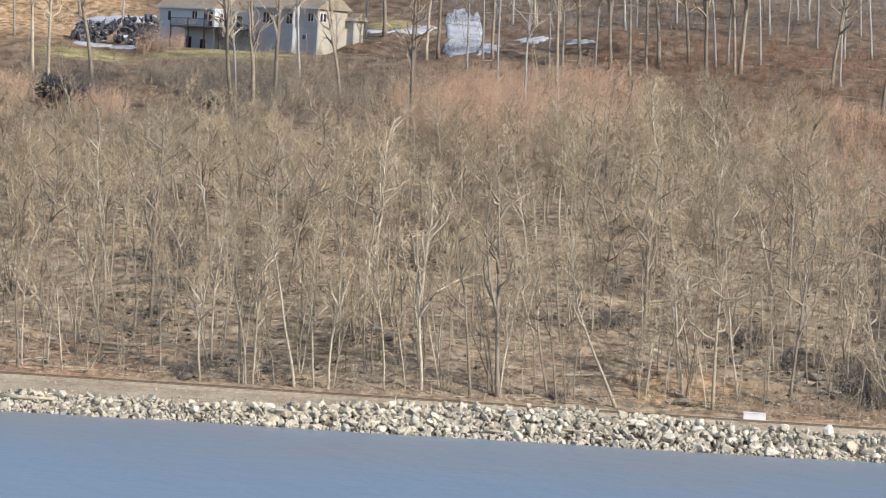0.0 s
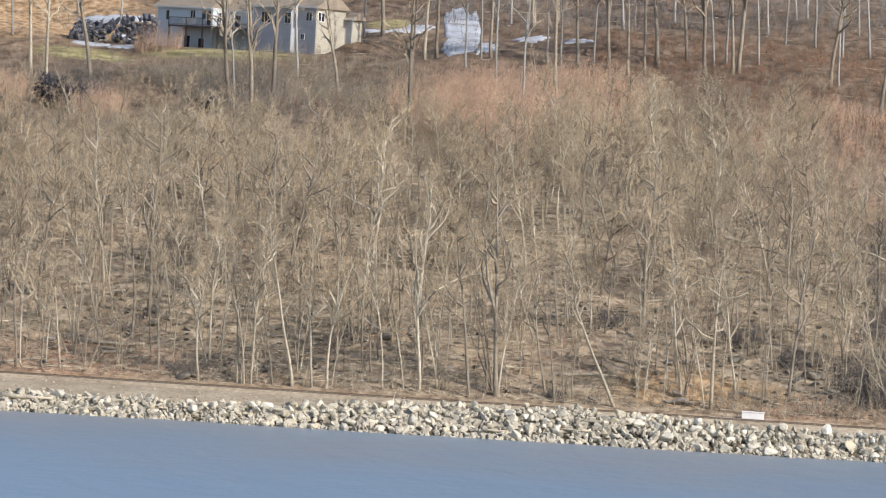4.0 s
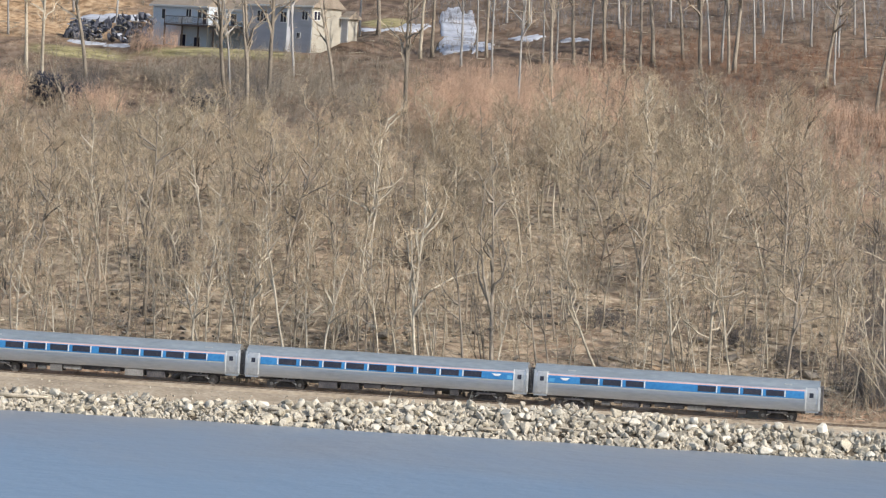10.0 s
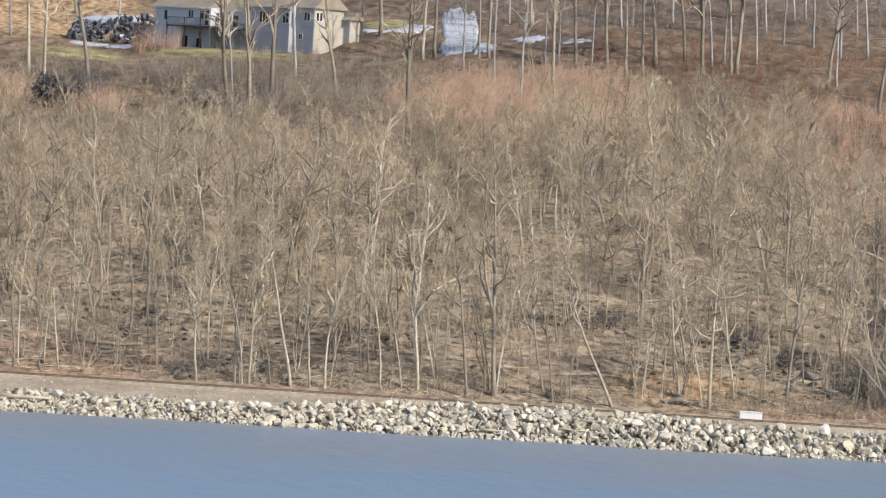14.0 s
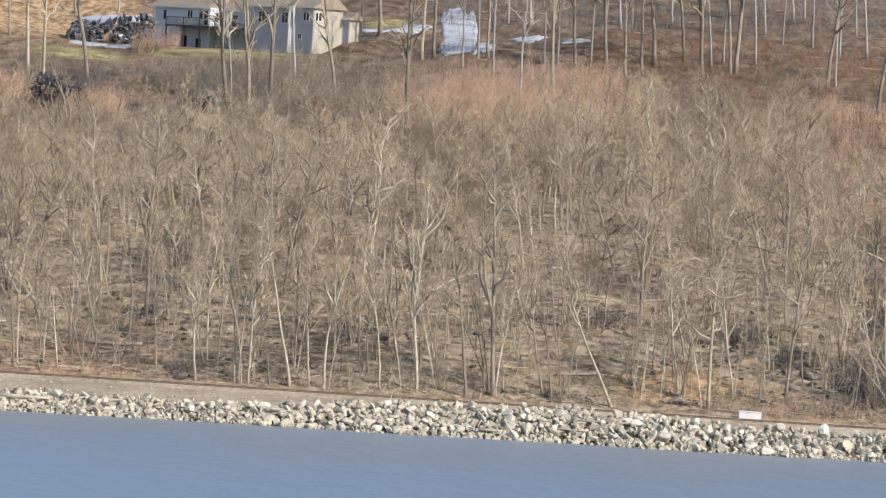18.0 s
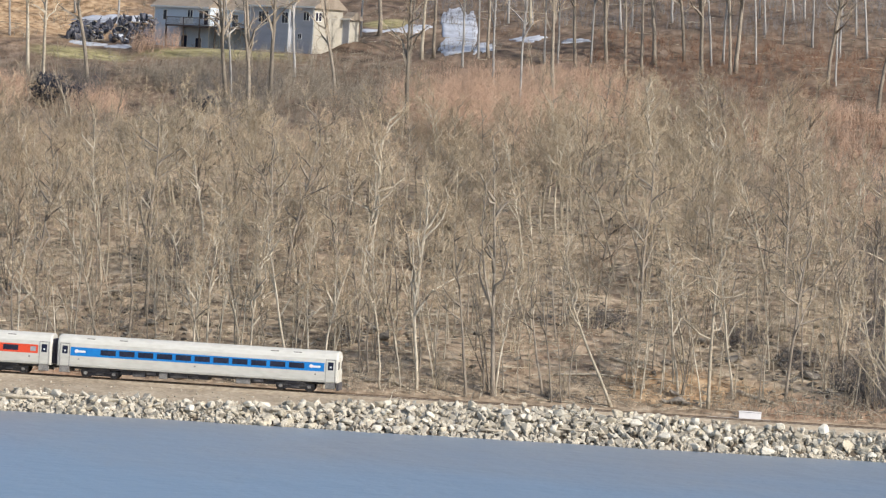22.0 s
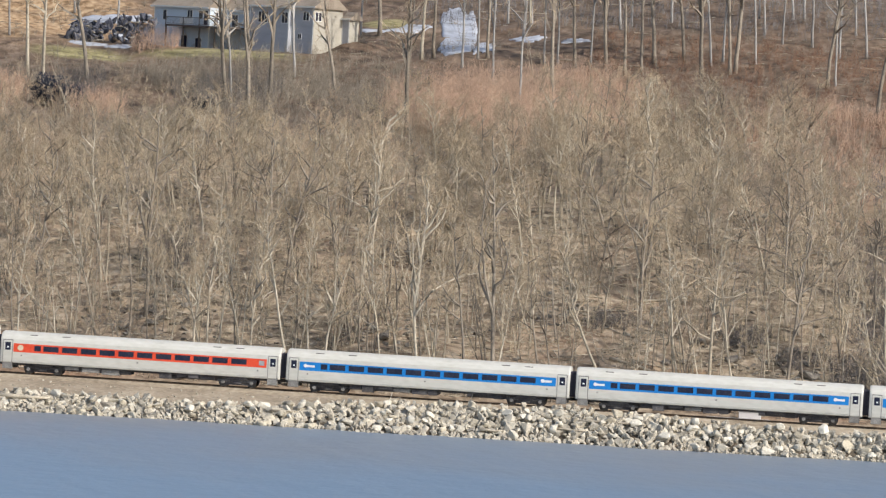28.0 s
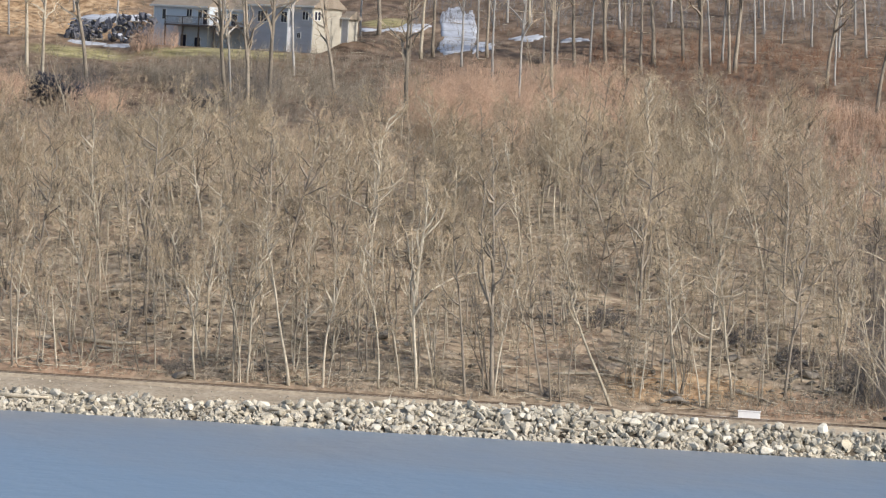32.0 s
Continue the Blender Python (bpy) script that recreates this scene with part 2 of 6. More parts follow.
def ground_material():
    """Fallen leaves over soil, with patches of rust-coloured leaf, grass by the house and dark streaks."""
    m = bpy.data.materials.new("leaf_litter")
    m.use_nodes = True
    n, ln = m.node_tree.nodes, m.node_tree.links
    b = n["Principled BSDF"]
    b.inputs["Roughness"].default_value = 0.95
    b.inputs["Specular IOR Level"].default_value = 0.15
    tc = n.new("ShaderNodeTexCoord")

    def noise_at(scale, detail, stretch=(1, 1, 1)):
        mp, k = n.new("ShaderNodeMapping"), n.new("ShaderNodeTexNoise")
        mp.inputs["Scale"].default_value = stretch
        k.inputs["Scale"].default_value, k.inputs["Detail"].default_value = scale, detail
        ln.new(tc.outputs["Object"], mp.inputs[0])
        ln.new(mp.outputs[0], k.inputs["Vector"])
        return k.outputs[0]

    def ramp(src, stops):
        r = n.new("ShaderNodeValToRGB")
        e = r.color_ramp.elements
        while len(e) < len(stops):
            e.new(0.5)
        for i, (p, c) in enumerate(stops):
            e[i].position, e[i].color = p, (*c, 1)
        ln.new(src, r.inputs[0])
        return r.outputs[0]

    def blend(fac, a, c):
        x = n.new("ShaderNodeMix")
        x.data_type = "RGBA"
        ln.new(fac, x.inputs[0])
        ln.new(a, x.inputs[6])
        ln.new(c, x.inputs[7])
        return x.outputs[2]

    leaf = ramp(noise_at(1.1, 9, (0.6, 0.8, 1)), [(0.31, (0.125, 0.096, 0.07)), (0.45, (0.295, 0.230, 0.163)), (0.57, (0.43, 0.344, 0.25)), (0.70, (0.57, 0.475, 0.36))])
    rust = ramp(noise_at(1.1, 8, (1, 0.45, 1)), [(0.31, (0.15, 0.087, 0.056)), (0.46, (0.33, 0.21, 0.138)), (0.65, (0.47, 0.33, 0.23))])
    where = ramp(noise_at(0.055, 3), [(0.47, (0, 0, 0)), (0.68, (0.42, 0.42, 0.42))])
    col = blend(where, leaf, rust)
    # dark streaks put ledges and their shadows into the ground's colour
    dark_streak = ramp(noise_at(0.16, 4, (0.35, 1, 1)), [(0.54, (0, 0, 0)), (0.68, (0.4, 0.4, 0.4))])
    dark = ramp(noise_at(2.5, 6), [(0.35, (0.035, 0.03, 0.025)), (0.65, (0.13, 0.11, 0.085))])
    col = blend(dark_streak, col, dark)
    # mown grass on the pad beside the house
    sep = n.new("ShaderNodeSeparateXYZ")
    ln.new(tc.outputs["Object"], sep.inputs[0])

    def spot(cx, cy, rx, ry):
        terms = []
        for axis, c, r in ((0, cx, rx), (1, cy, ry)):
            s = n.new("ShaderNodeMath")
            s.operation = "MULTIPLY_ADD"
            s.inputs[1].default_value, s.inputs[2].default_value = 1 / r, -c / r
            ln.new(sep.outputs[axis], s.inputs[0])
            q = n.new("ShaderNodeMath")
            q.operation = "MULTIPLY"
            ln.new(s.outputs[0], q.inputs[0])
            ln.new(s.outputs[0], q.inputs[1])
            terms.append(q.outputs[0])
        a = n.new("ShaderNodeMath")
        a.operation = "ADD"
        ln.new(terms[0], a.inputs[0])
        ln.new(terms[1], a.inputs[1])
        w = n.new("ShaderNodeMath")
        w.operation = "MULTIPLY_ADD"
        w.inputs[1].default_value = 1.2
        ln.new(noise_at(0.25, 4), w.inputs[0])
        ln.new(a.outputs[0], w.inputs[2])
        return ramp(half(w.outputs[0]), [(0.45, (0.9, 0.9, 0.9)), (0.85, (0, 0, 0))])

    def half(src):
        h = n.new("ShaderNodeMath")
        h.operation = "MULTIPLY"
        h.inputs[1].default_value = 0.5
        ln.new(src, h.inputs[0])
        return h.outputs[0]

    grass = ramp(noise_at(0.8, 6, (0.5, 1, 1)), [(0.35, (0.16, 0.14, 0.065)), (0.5, (0.29, 0.26, 0.125)), (0.65, (0.42, 0.37, 0.20))])
    gold = ramp(noise_at(1.2, 8, (1, 0.45, 1)), [(0.35, (0.22, 0.135, 0.07)), (0.5, (0.44, 0.29, 0.165)), (0.65, (0.58, 0.42, 0.26))])
    # rust-brown oak leaves under the tall trees, the crowns' shade darkened into their tone
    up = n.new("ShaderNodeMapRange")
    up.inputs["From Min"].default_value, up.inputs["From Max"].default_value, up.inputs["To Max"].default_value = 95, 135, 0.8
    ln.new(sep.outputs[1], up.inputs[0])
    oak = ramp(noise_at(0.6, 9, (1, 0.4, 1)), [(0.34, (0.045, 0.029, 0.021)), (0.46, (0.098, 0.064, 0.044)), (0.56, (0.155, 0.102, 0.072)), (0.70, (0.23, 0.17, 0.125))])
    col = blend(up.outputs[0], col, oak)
    # darker rust-brown leaves in the ditch behind the track
    near = n.new("ShaderNodeMapRange")
    near.inputs["From Min"].default_value, near.inputs["From Max"].default_value, near.inputs["To Min"].default_value, near.inputs["To Max"].default_value = 8.0, 13.5, 0.35, 0.0
    ln.new(sep.outputs[1], near.inputs[0])
    ditch = ramp(noise_at(1.4, 8, (1, 0.5, 1)), [(0.35, (0.10, 0.070, 0.048)), (0.5, (0.22, 0.16, 0.112)), (0.66, (0.36, 0.275, 0.20))])
    col = blend(near.outputs[0], col, ditch)
    for s in RUST:
        col = blend(spot(*s), col, rust)
    for s in GOLD:
        col = blend(spot(*s), col, gold)
    for s in GRASS:
        col = blend(spot(*s), col, grass)
    # ground under the bank's stones painted dark for the shade in their gaps
    bank = n.new("ShaderNodeMapRange")
    bank.inputs["From Min"].default_value, bank.inputs["From Max"].default_value, bank.inputs["To Min"].default_value, bank.inputs["To Max"].default_value = -2.3, -1.8, 0.85, 0.0
    ln.new(sep.outputs[1], bank.inputs[0])
    col = blend(bank.outputs[0], col, dark)
    ln.new(col, b.inputs["Base Color"])
    bp = n.new("ShaderNodeBump")
    bp.inputs["Distance"].default_value = 0.25
    ln.new(noise_at(1.6, 8, (1, 0.5, 1)), bp.inputs["Height"])
    ln.new(bp.outputs[0], b.inputs["Normal"])
    return m


def water_material():
    m = bpy.data.materials.new("river_water")
    m.use_nodes = True
    n, ln = m.node_tree.nodes, m.node_tree.links
    b = n["Principled BSDF"]
    b.inputs["Roughness"].default_value = 0.4
    b.inputs["IOR"].default_value = 1.33
    tc = n.new("ShaderNodeTexCoord")
    # greyer by the bank, bluer further out: reflections put into the water's colour
    sep, wander, out_there, reflection_ramp = n.new("ShaderNodeSeparateXYZ"), n.new("ShaderNodeTexNoise"), n.new("ShaderNodeMath"), n.new("ShaderNodeValToRGB")
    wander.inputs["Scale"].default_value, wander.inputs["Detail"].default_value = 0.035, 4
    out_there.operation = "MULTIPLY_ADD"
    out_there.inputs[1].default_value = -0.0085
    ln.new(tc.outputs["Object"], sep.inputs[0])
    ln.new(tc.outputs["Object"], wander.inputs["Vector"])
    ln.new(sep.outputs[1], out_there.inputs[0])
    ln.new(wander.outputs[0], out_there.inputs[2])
    e = reflection_ramp.color_ramp.elements
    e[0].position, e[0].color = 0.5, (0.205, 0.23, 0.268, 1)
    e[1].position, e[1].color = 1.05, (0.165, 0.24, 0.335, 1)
    ln.new(out_there.outputs[0], reflection_ramp.inputs[0])
    ln.new(reflection_ramp.outputs[0], b.inputs["Base Color"])
    last = None
    for scale, dist, stretch in ((0.9, 0.06, (1, 0.6, 1)), (0.2, 0.22, (1, 0.5, 1))):
        mp, k, bp = n.new("ShaderNodeMapping"), n.new("ShaderNodeTexNoise"), n.new("ShaderNodeBump")
        mp.inputs["Scale"].default_value = stretch
        k.inputs["Scale"].default_value, k.inputs["Detail"].default_value = scale, 6
        bp.inputs["Distance"].default_value = dist
        ln.new(tc.outputs["Object"], mp.inputs[0])
        ln.new(mp.outputs[0], k.inputs["Vector"])
        ln.new(k.outputs[0], bp.inputs["Height"])
        if last:
            ln.new(last, bp.inputs["Normal"])
        last = bp.outputs[0]
    ln.new(last, b.inputs["Normal"])
    return m


# ---- building helpers ----
class Build:
    """Gathers corners and faces for one mesh."""

    def __init__(self):
        self.v, self.f = [], []

    def add(self, verts, faces):
        k = len(self.v)
        self.v.extend(verts)
        self.f.extend([tuple(i + k for i in f) for f in faces])
        return self

    def box(self, x0, x1, y0, y1, z0, z1, cut=0.0):
        """A box; cut: how far its upright and lying edges along x are chamfered."""
        if cut:
            ring = [(y0, z0 + cut), (y0, z1 - cut), (y0 + cut, z1), (y1 - cut, z1), (y1, z1 - cut), (y1, z0 + cut), (y1 - cut, z0), (y0 + cut, z0)]
        else:
            ring = [(y0, z0), (y0, z1), (y1, z1), (y1, z0)]
        return self.loft([[(x0, y, z) for y, z in ring], [(x1, y, z) for y, z in ring]])

    def loft(self, rings, caps=True):
        n = len(rings[0])
        verts = [p for r in rings for p in r]
        faces = []
        for i in range(len(rings) - 1):
            for j in range(n):
                a, c = i * n + j, i * n + (j + 1) % n
                faces.append((a, c, c + n, a + n))
        if caps:
            faces.append(tuple(reversed(range(n))))
            faces.append(tuple(range((len(rings) - 1) * n, len(rings) * n)))
        return self.add(verts, faces)

    def tube(self, pts, radii, n=6, caps=True):
        """A round limb through the points."""
        rings = []
        for i, p in enumerate(pts):
            p = Vector(p)
            d = (Vector(pts[min(i + 1, len(pts) - 1)]) - Vector(pts[max(i - 1, 0)])).normalized()
            a = d.orthogonal().normalized()
            b = d.cross(a)
            rings.append([tuple(p + (a * math.cos(2 * math.pi * k / n) + b * math.sin(2 * math.pi * k / n)) * radii[i]) for k in range(n)])
        return self.loft(rings, caps)

    def spike(self, p, q, r):
        """A twig: three-sided, running to a point."""
        p, q = Vector(p), Vector(q)
        d = (q - p).normalized()
        a = d.orthogonal().normalized()
        b = d.cross(a)
        vs = [tuple(p + (a * math.cos(t) + b * math.sin(t)) * r) for t in (0, 2.094, 4.189)]
        return self.add(vs + [tuple(q)], [(0, 1, 3), (1, 2, 3), (2, 0, 3)])

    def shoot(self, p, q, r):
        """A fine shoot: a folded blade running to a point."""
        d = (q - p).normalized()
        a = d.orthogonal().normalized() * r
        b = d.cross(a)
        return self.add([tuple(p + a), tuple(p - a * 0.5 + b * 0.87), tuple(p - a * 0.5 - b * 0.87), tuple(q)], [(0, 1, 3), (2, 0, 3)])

    def mesh(self, name, material, smooth=False):
        me = bpy.data.meshes.new(name)
        me.from_pydata(self.v, [], self.f)
        me.materials.append(material)
        if smooth:
            me.polygons.foreach_set("use_smooth", [True] * len(me.polygons))
        me.update()
        return me


def part(name, build, material, parent=None, label="", smooth=False, at=None):
    """Links what was built as one mesh object, under its thing."""
    me = build if isinstance(build, bpy.types.Mesh) else build.mesh(name, material, smooth)
    ob = new(name, me)
    if parent is not None:
        ob.parent = parent
    if at is not None:
        ob.matrix_basis = at
    if label:
        tagged(ob, label)
    return ob


def spikes(name, p, q, r, material):
    """One mesh of many three-sided twigs, from arrays of feet, tips and radii."""
    d = q - p
    d /= np.linalg.norm(d, axis=1, keepdims=True) + 1e-9
    ref = np.where(np.abs(d[:, 2:3]) > 0.8, np.array([[1.0, 0, 0]]), np.array([[0, 0, 1.0]]))
    a = np.cross(d, ref)
    a /= np.linalg.norm(a, axis=1, keepdims=True) + 1e-9
    b = np.cross(d, a)
    vs = np.stack([p + (a * math.cos(t) + b * math.sin(t)) * r[:, None] for t in (0, 2.094, 4.189)] + [q], 1).reshape(-1, 3)
    k = np.arange(len(p))[:, None] * 4
    fs = np.concatenate([k + 0, k + 1, k + 3, k + 1, k + 2, k + 3, k + 2, k + 0, k + 3], 1).reshape(-1, 3)
    me = bpy.data.meshes.new(name)
    me.vertices.add(len(vs))
    me.vertices.foreach_set("co", vs.astype(np.float32).ravel())
    me.loops.add(fs.size)
    me.loops.foreach_set("vertex_index", fs.astype(np.int32).ravel())
    me.polygons.add(len(fs))
    me.polygons.foreach_set("loop_start", np.arange(0, fs.size, 3, dtype=np.int32))
    me.materials.append(material)
    me.update(calc_edges=True)
    me.validate()
    return me


# ---- the lie of the land ----
WATER_Z = -2.75


def step(a, b, v):
    v = min(1.0, max(0.0, (v - a) / (b - a)))
    return v * v * (3 - 2 * v)


def shore_y(x):
    """Where the water meets the stones."""
    return -7.6 + 0.085 * max(-70, min(70, x)) + 0.35 * math.sin(x * 0.21) + 0.25 * math.sin(x * 0.53 + 1)


def bench(x):
    """The edge of the railway bench above the stones: y and z."""
    k = step(-22, 2, x) - 0.25 * step(14, 34, x)
    return -6.4 + 4.2 * k, -1.25 + 0.95 * k


HOUSE = (-48.0, 190.0)


def ground_z(x, y):
    ys = shore_y(x)
    yb, zb = bench(x)
    if y < -400:
        return -7 + 31.4 * step(-403, -422, y)
    if y < ys - 8:
        return -7.0
    if y < ys:
        return -7.0 + (4.2 * (y - ys + 8) / 8)
    if y < yb:
        return -2.8 + (zb - 0.25 + 2.8) * (y - ys) / (yb - ys)
    if y < -1.7:
        return zb - 0.25 + (-0.42 - zb + 0.25) * (y - yb) / (-1.7 - yb)
    if y < 6.2:
        return -0.42
    z = -0.42
    s = y - 6.2
    z += 0.30 * min(s, 46) + 0.145 * max(0, min(s - 46, 120)) + 0.17 * max(0, min(s - 166, 320))
    w = step(0, 14, s)
    z += w * (0.55 * math.sin(x * 0.11 + 1.3) * math.sin(y * 0.13) + 0.28 * math.sin(x * 0.31 + y * 0.17) + 0.12 * math.sin(0.74 * x - 0.52 * y) + 0.9 * math.sin(x * 0.035 + 0.4))
    if y > 120:
        d = math.hypot((x - HOUSE[0]) / 20, (y - HOUSE[1] - 2) / 13)
        k = 1 - step(0.75, 1.5, d)
        z += (32.4 - z) * k
        z += 2.0 * step(-39, -35, x) * step(-27, -32, x) * step(182, 190, y) * step(212, 200, y)
    return z

GOLD = [(-82.0, 208.0, 18.0, 30.0), (22.0, 12.5, 9.5, 4.5)]
RUST = [(-37.0, 12.0, 12.0, 8.0), (33.0, 10.0, 9.0, 4.0), (38.0, 84.0, 9.0, 26.0)]
GRASS = [(-68.0, 176.0, 7.0, 5.0), (-50.0, 179.0, 12.0, 3.0), (-33.0, 214.0, 4.0, 3.0)]


def lie(x, y, up=0.0):
    return Vector((x, y, ground_z(x, y) + up))


# ---- ground, water, railway ----
def axis(dense0, dense1, d, far):
    a = list(np.arange(dense0, dense1 + 0.01, d))
    w, k = d, dense1
    while k < far:
        w *= 1.35
        k += w
        a.append(k)
    w, k = d, dense0
    while k > -far:
        w *= 1.35
        k -= w
        a.insert(0, k)
    return a


def sheet(name, xs, ys, zf, material, kind="structure", label="", category=""):
    nx = len(xs)
    b = Build()
    b.v = [(float(x), float(y), zf(float(x), float(y))) for y in ys for x in xs]
    b.f = [(j * nx + i, j * nx + i + 1, (j + 1) * nx + i + 1, (j + 1) * nx + i) for j in range(len(ys) - 1) for i in range(nx - 1)]
    ob = part(name, b, material, smooth=True)
    return tagged(ob, label, category, kind=kind)


ys = [y for y in axis(6, 250, 1.5, 3000) if y > 6 or y < -440]
ys += list(np.arange(-16, 6.01, 0.55)) + list(np.arange(-430, -399, 2.5)) + [-360, -300, -200, -100, -50, -30, -22]
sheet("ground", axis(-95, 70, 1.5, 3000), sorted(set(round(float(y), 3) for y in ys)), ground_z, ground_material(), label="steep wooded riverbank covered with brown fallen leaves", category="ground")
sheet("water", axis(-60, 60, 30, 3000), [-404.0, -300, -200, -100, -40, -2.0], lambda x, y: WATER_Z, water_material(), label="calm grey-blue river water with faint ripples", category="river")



def bench_sheet():
    """The gravel shelf on which the line lies."""
    b = Build()
    xs = [-900, -600, -400, -300, -220] + list(np.arange(-150, 151, 3.0)) + [220, 300, 400, 600, 900]
    n = 6
    for x in xs:
        yb, zb = bench(x)
        for k, y in enumerate((yb - 0.5, yb, yb * 0.6 - 0.7, -1.75, 2.0, 6.25)):
            b.v.append((float(x), float(y), ground_z(float(x), float(y)) + (0.07 if k else -0.3)))
    b.f = [(i * n + j, (i + 1) * n + j, (i + 1) * n + j + 1, i * n + j + 1) for i in range(len(xs) - 1) for j in range(n - 1)]
    tagged(part("gravel_shelf", b, M_ballast, smooth=True), "tan gravel shelf between the track and the stones", "gravel", kind="structure")


bench_sheet()

TRACKS = ((0.0, 0.0), (3.9, -0.21))  # y and z of the rail heads


def railway():
    for y, z in TRACKS:
        bed = Build()
        half = [(-2.0, z - 0.62 if y else -0.55), (-1.4, z - 0.055), (1.4, z - 0.055), (2.0, z - 0.62)]
        bed.loft([[(x, y + a, b) for a, b in half] for x in (-900, -300, -60, 60, 300, 900)])
        track = tagged(part("railway_track", bed, M_ballast), "straight railway track with rusty rails on tan ballast", "railway", kind="structure")
        for s in (-0.76, 0.76):
            rail = Build()
            rail.loft([[(x, y + s + a, z + b) for a, b in ((-0.07, -0.17), (-0.07, -0.14), (-0.012, -0.12), (-0.012, -0.05), (-0.036, -0.04), (-0.036, 0), (0.036, 0), (0.036, -0.04), (0.012, -0.05), (0.012, -0.12), (0.07, -0.14), (0.07, -0.17))] for x in (-900, 900)])
            part("rail", rail, M_rail, track)
        tie = Build().box(-0.11, 0.11, -1.28, 1.28, -0.1, 0.012, 0.02).mesh("sleeper", M_tie)
        for k in range(-70, 71):
            part("sleeper", tie, M_tie, track, at=pose(k * 0.6 + 0.05 * math.sin(k * 7.7), y, z - 0.062, 0, 0, 1.2 * math.sin(k * 3.1)))


railway()


def boulder(seed, flat=0.75):
    """An angular stone: the hull of a few scattered points."""
    r = random.Random(seed)
    bm = bmesh.new()
    for _ in range(13):
        d = Vector((r.gauss(0, 1), r.gauss(0, 1), r.gauss(0, 1)))
        d /= (abs(d.x) ** 4 + abs(d.y) ** 4 + abs(d.z) ** 4) ** 0.25  # towards a block's corners
        d = Vector((d.x, d.y * 0.85, d.z * flat * 1.05)) * r.uniform(0.36, 0.47)
        bm.verts.new(d)
    got = bmesh.ops.convex_hull(bm, input=bm.verts)
    bmesh.ops.delete(bm, geom=[g for g in got["geom_interior"] if isinstance(g, bmesh.types.BMVert)], context="VERTS")
    return bm


def boulder_mesh(name, seed, material, flat=0.75, chip=0.035):
    bm = boulder(seed, flat)
    bmesh.ops.bevel(bm, geom=bm.edges[:], offset=chip, segments=1, affect="EDGES")
    me = bpy.data.meshes.new(name)
    bm.to_mesh(me)
    bm.free()
    me.materials.append(material)
    return me


def riprap():
    """Stone bank: three hundred big stones of their own, smaller ones joined between them."""
    r = random.Random(5)
    kinds = [boulder_mesh("stone", 40 + i, M_rock if i % 4 else M_rock_tan) for i in range(16)]
    bank = Build()
    xs = list(range(-90, 91, 3))
    rings = []
    for x in xs:
        ys_, (yb, zb) = shore_y(x), bench(x)
        rings.append([(x, ys_ - 1.2, -3.6), (x, ys_ + 0.1, -2.88), (x, yb, zb - 0.12), (x, yb + 0.6, zb - 0.3), (x, yb, -3.7)])
    bank.loft(rings)
    base = tagged(part("riprap_bank", bank, M_rock_fill), "pale grey riprap stones heaped along the water's edge", "stone bank", kind="structure")
    placed = []

    def slope(x, u):
        """A point on the bank, u from the water's edge to the top."""
        (yb, zb), yw = bench(x), shore_y(x)
        crest = 0.3 * step(0, 6, x) * (1 - 0.6 * step(14, 30, x))
        return x, yw + u * (yb - yw), -2.75 + u * (zb + 2.75 + crest)

    tries = 0
    while len(placed) < 300 and tries < 40000:
        tries += 1
        x, u = r.uniform(-44, 44), r.random() ** 0.85
        d = r.choice((0.7, 0.85, 1.0, 1.15, 1.35)) * (0.85 if x < -15 else 1.0)
        p = Vector(slope(x, 0.04 + 0.98 * u))
        if any((p - q).length < 0.34 * (d + e) for q, e in placed):
            continue
        placed.append((p, d))
    for p, d in placed:
        m = Matrix.LocRotScale(p + Vector((0, -0.05, r.uniform(0.0, 0.2) * d)), Euler((r.uniform(-0.5, 0.5), r.uniform(-0.5, 0.5), r.uniform(0, 6.3))), (d * r.uniform(0.95, 1.5), d, d * r.uniform(0.8, 1.1)))
        kind = r.choice(kinds[::4]) if p.x < -10 and r.random() < 0.45 else r.choice(kinds)
        part("stone", kind, M_rock, base, at=m)
    small = Build()
    plain = []
    for i in range(8):
        bm = boulder(80 + i)
        bm.verts.ensure_lookup_table()
        bm.verts.index_update()
        plain.append(([v.co.copy() for v in bm.verts], [[v.index for v in f.verts] for f in bm.faces]))
        bm.free()
    for k in range(3100):
        near = k < 2700
        x = r.uniform(-46, 46) if near else r.uniform(-300, 300)
        p = Vector(slope(x, r.uniform(-0.03, 1.03) if k % 4 else r.uniform(-0.14, 0.12)))
        d = (r.uniform(0.6, 1.05) if k % 4 == 1 else r.uniform(0.28, 0.7) if x < -4 else r.uniform(0.45, 0.85)) if near else r.uniform(0.7, 1.5)
        m = Matrix.LocRotScale(p + Vector((0, 0, r.uniform(-0.1, 0.12))), Euler((r.uniform(0, 6), r.uniform(0, 6), r.uniform(0, 6))), (d * 1.2, d, d))
        vs, fs = r.choice(plain)
        small.add([tuple(m @ v) for v in vs], fs)
    for k in range(450):  # loose stones strewn on the gravel shelf
        x = r.uniform(-46, 46)
        (yb, zb) = bench(x)
        y = r.uniform(yb - 0.2, -2.1)
        d = r.uniform(0.08, 0.32)
        m = Matrix.LocRotScale((x, y, ground_z(x, y) + 0.08), Euler((r.uniform(0, 6), r.uniform(0, 6), r.uniform(0, 6))), (d * 1.2, d, d))
        vs, fs = r.choice(plain)
        small.add([tuple(m @ v) for v in vs], fs)
    tagged(part("small_stones", small, M_rock_fill, base), kind="stuff")


riprap()


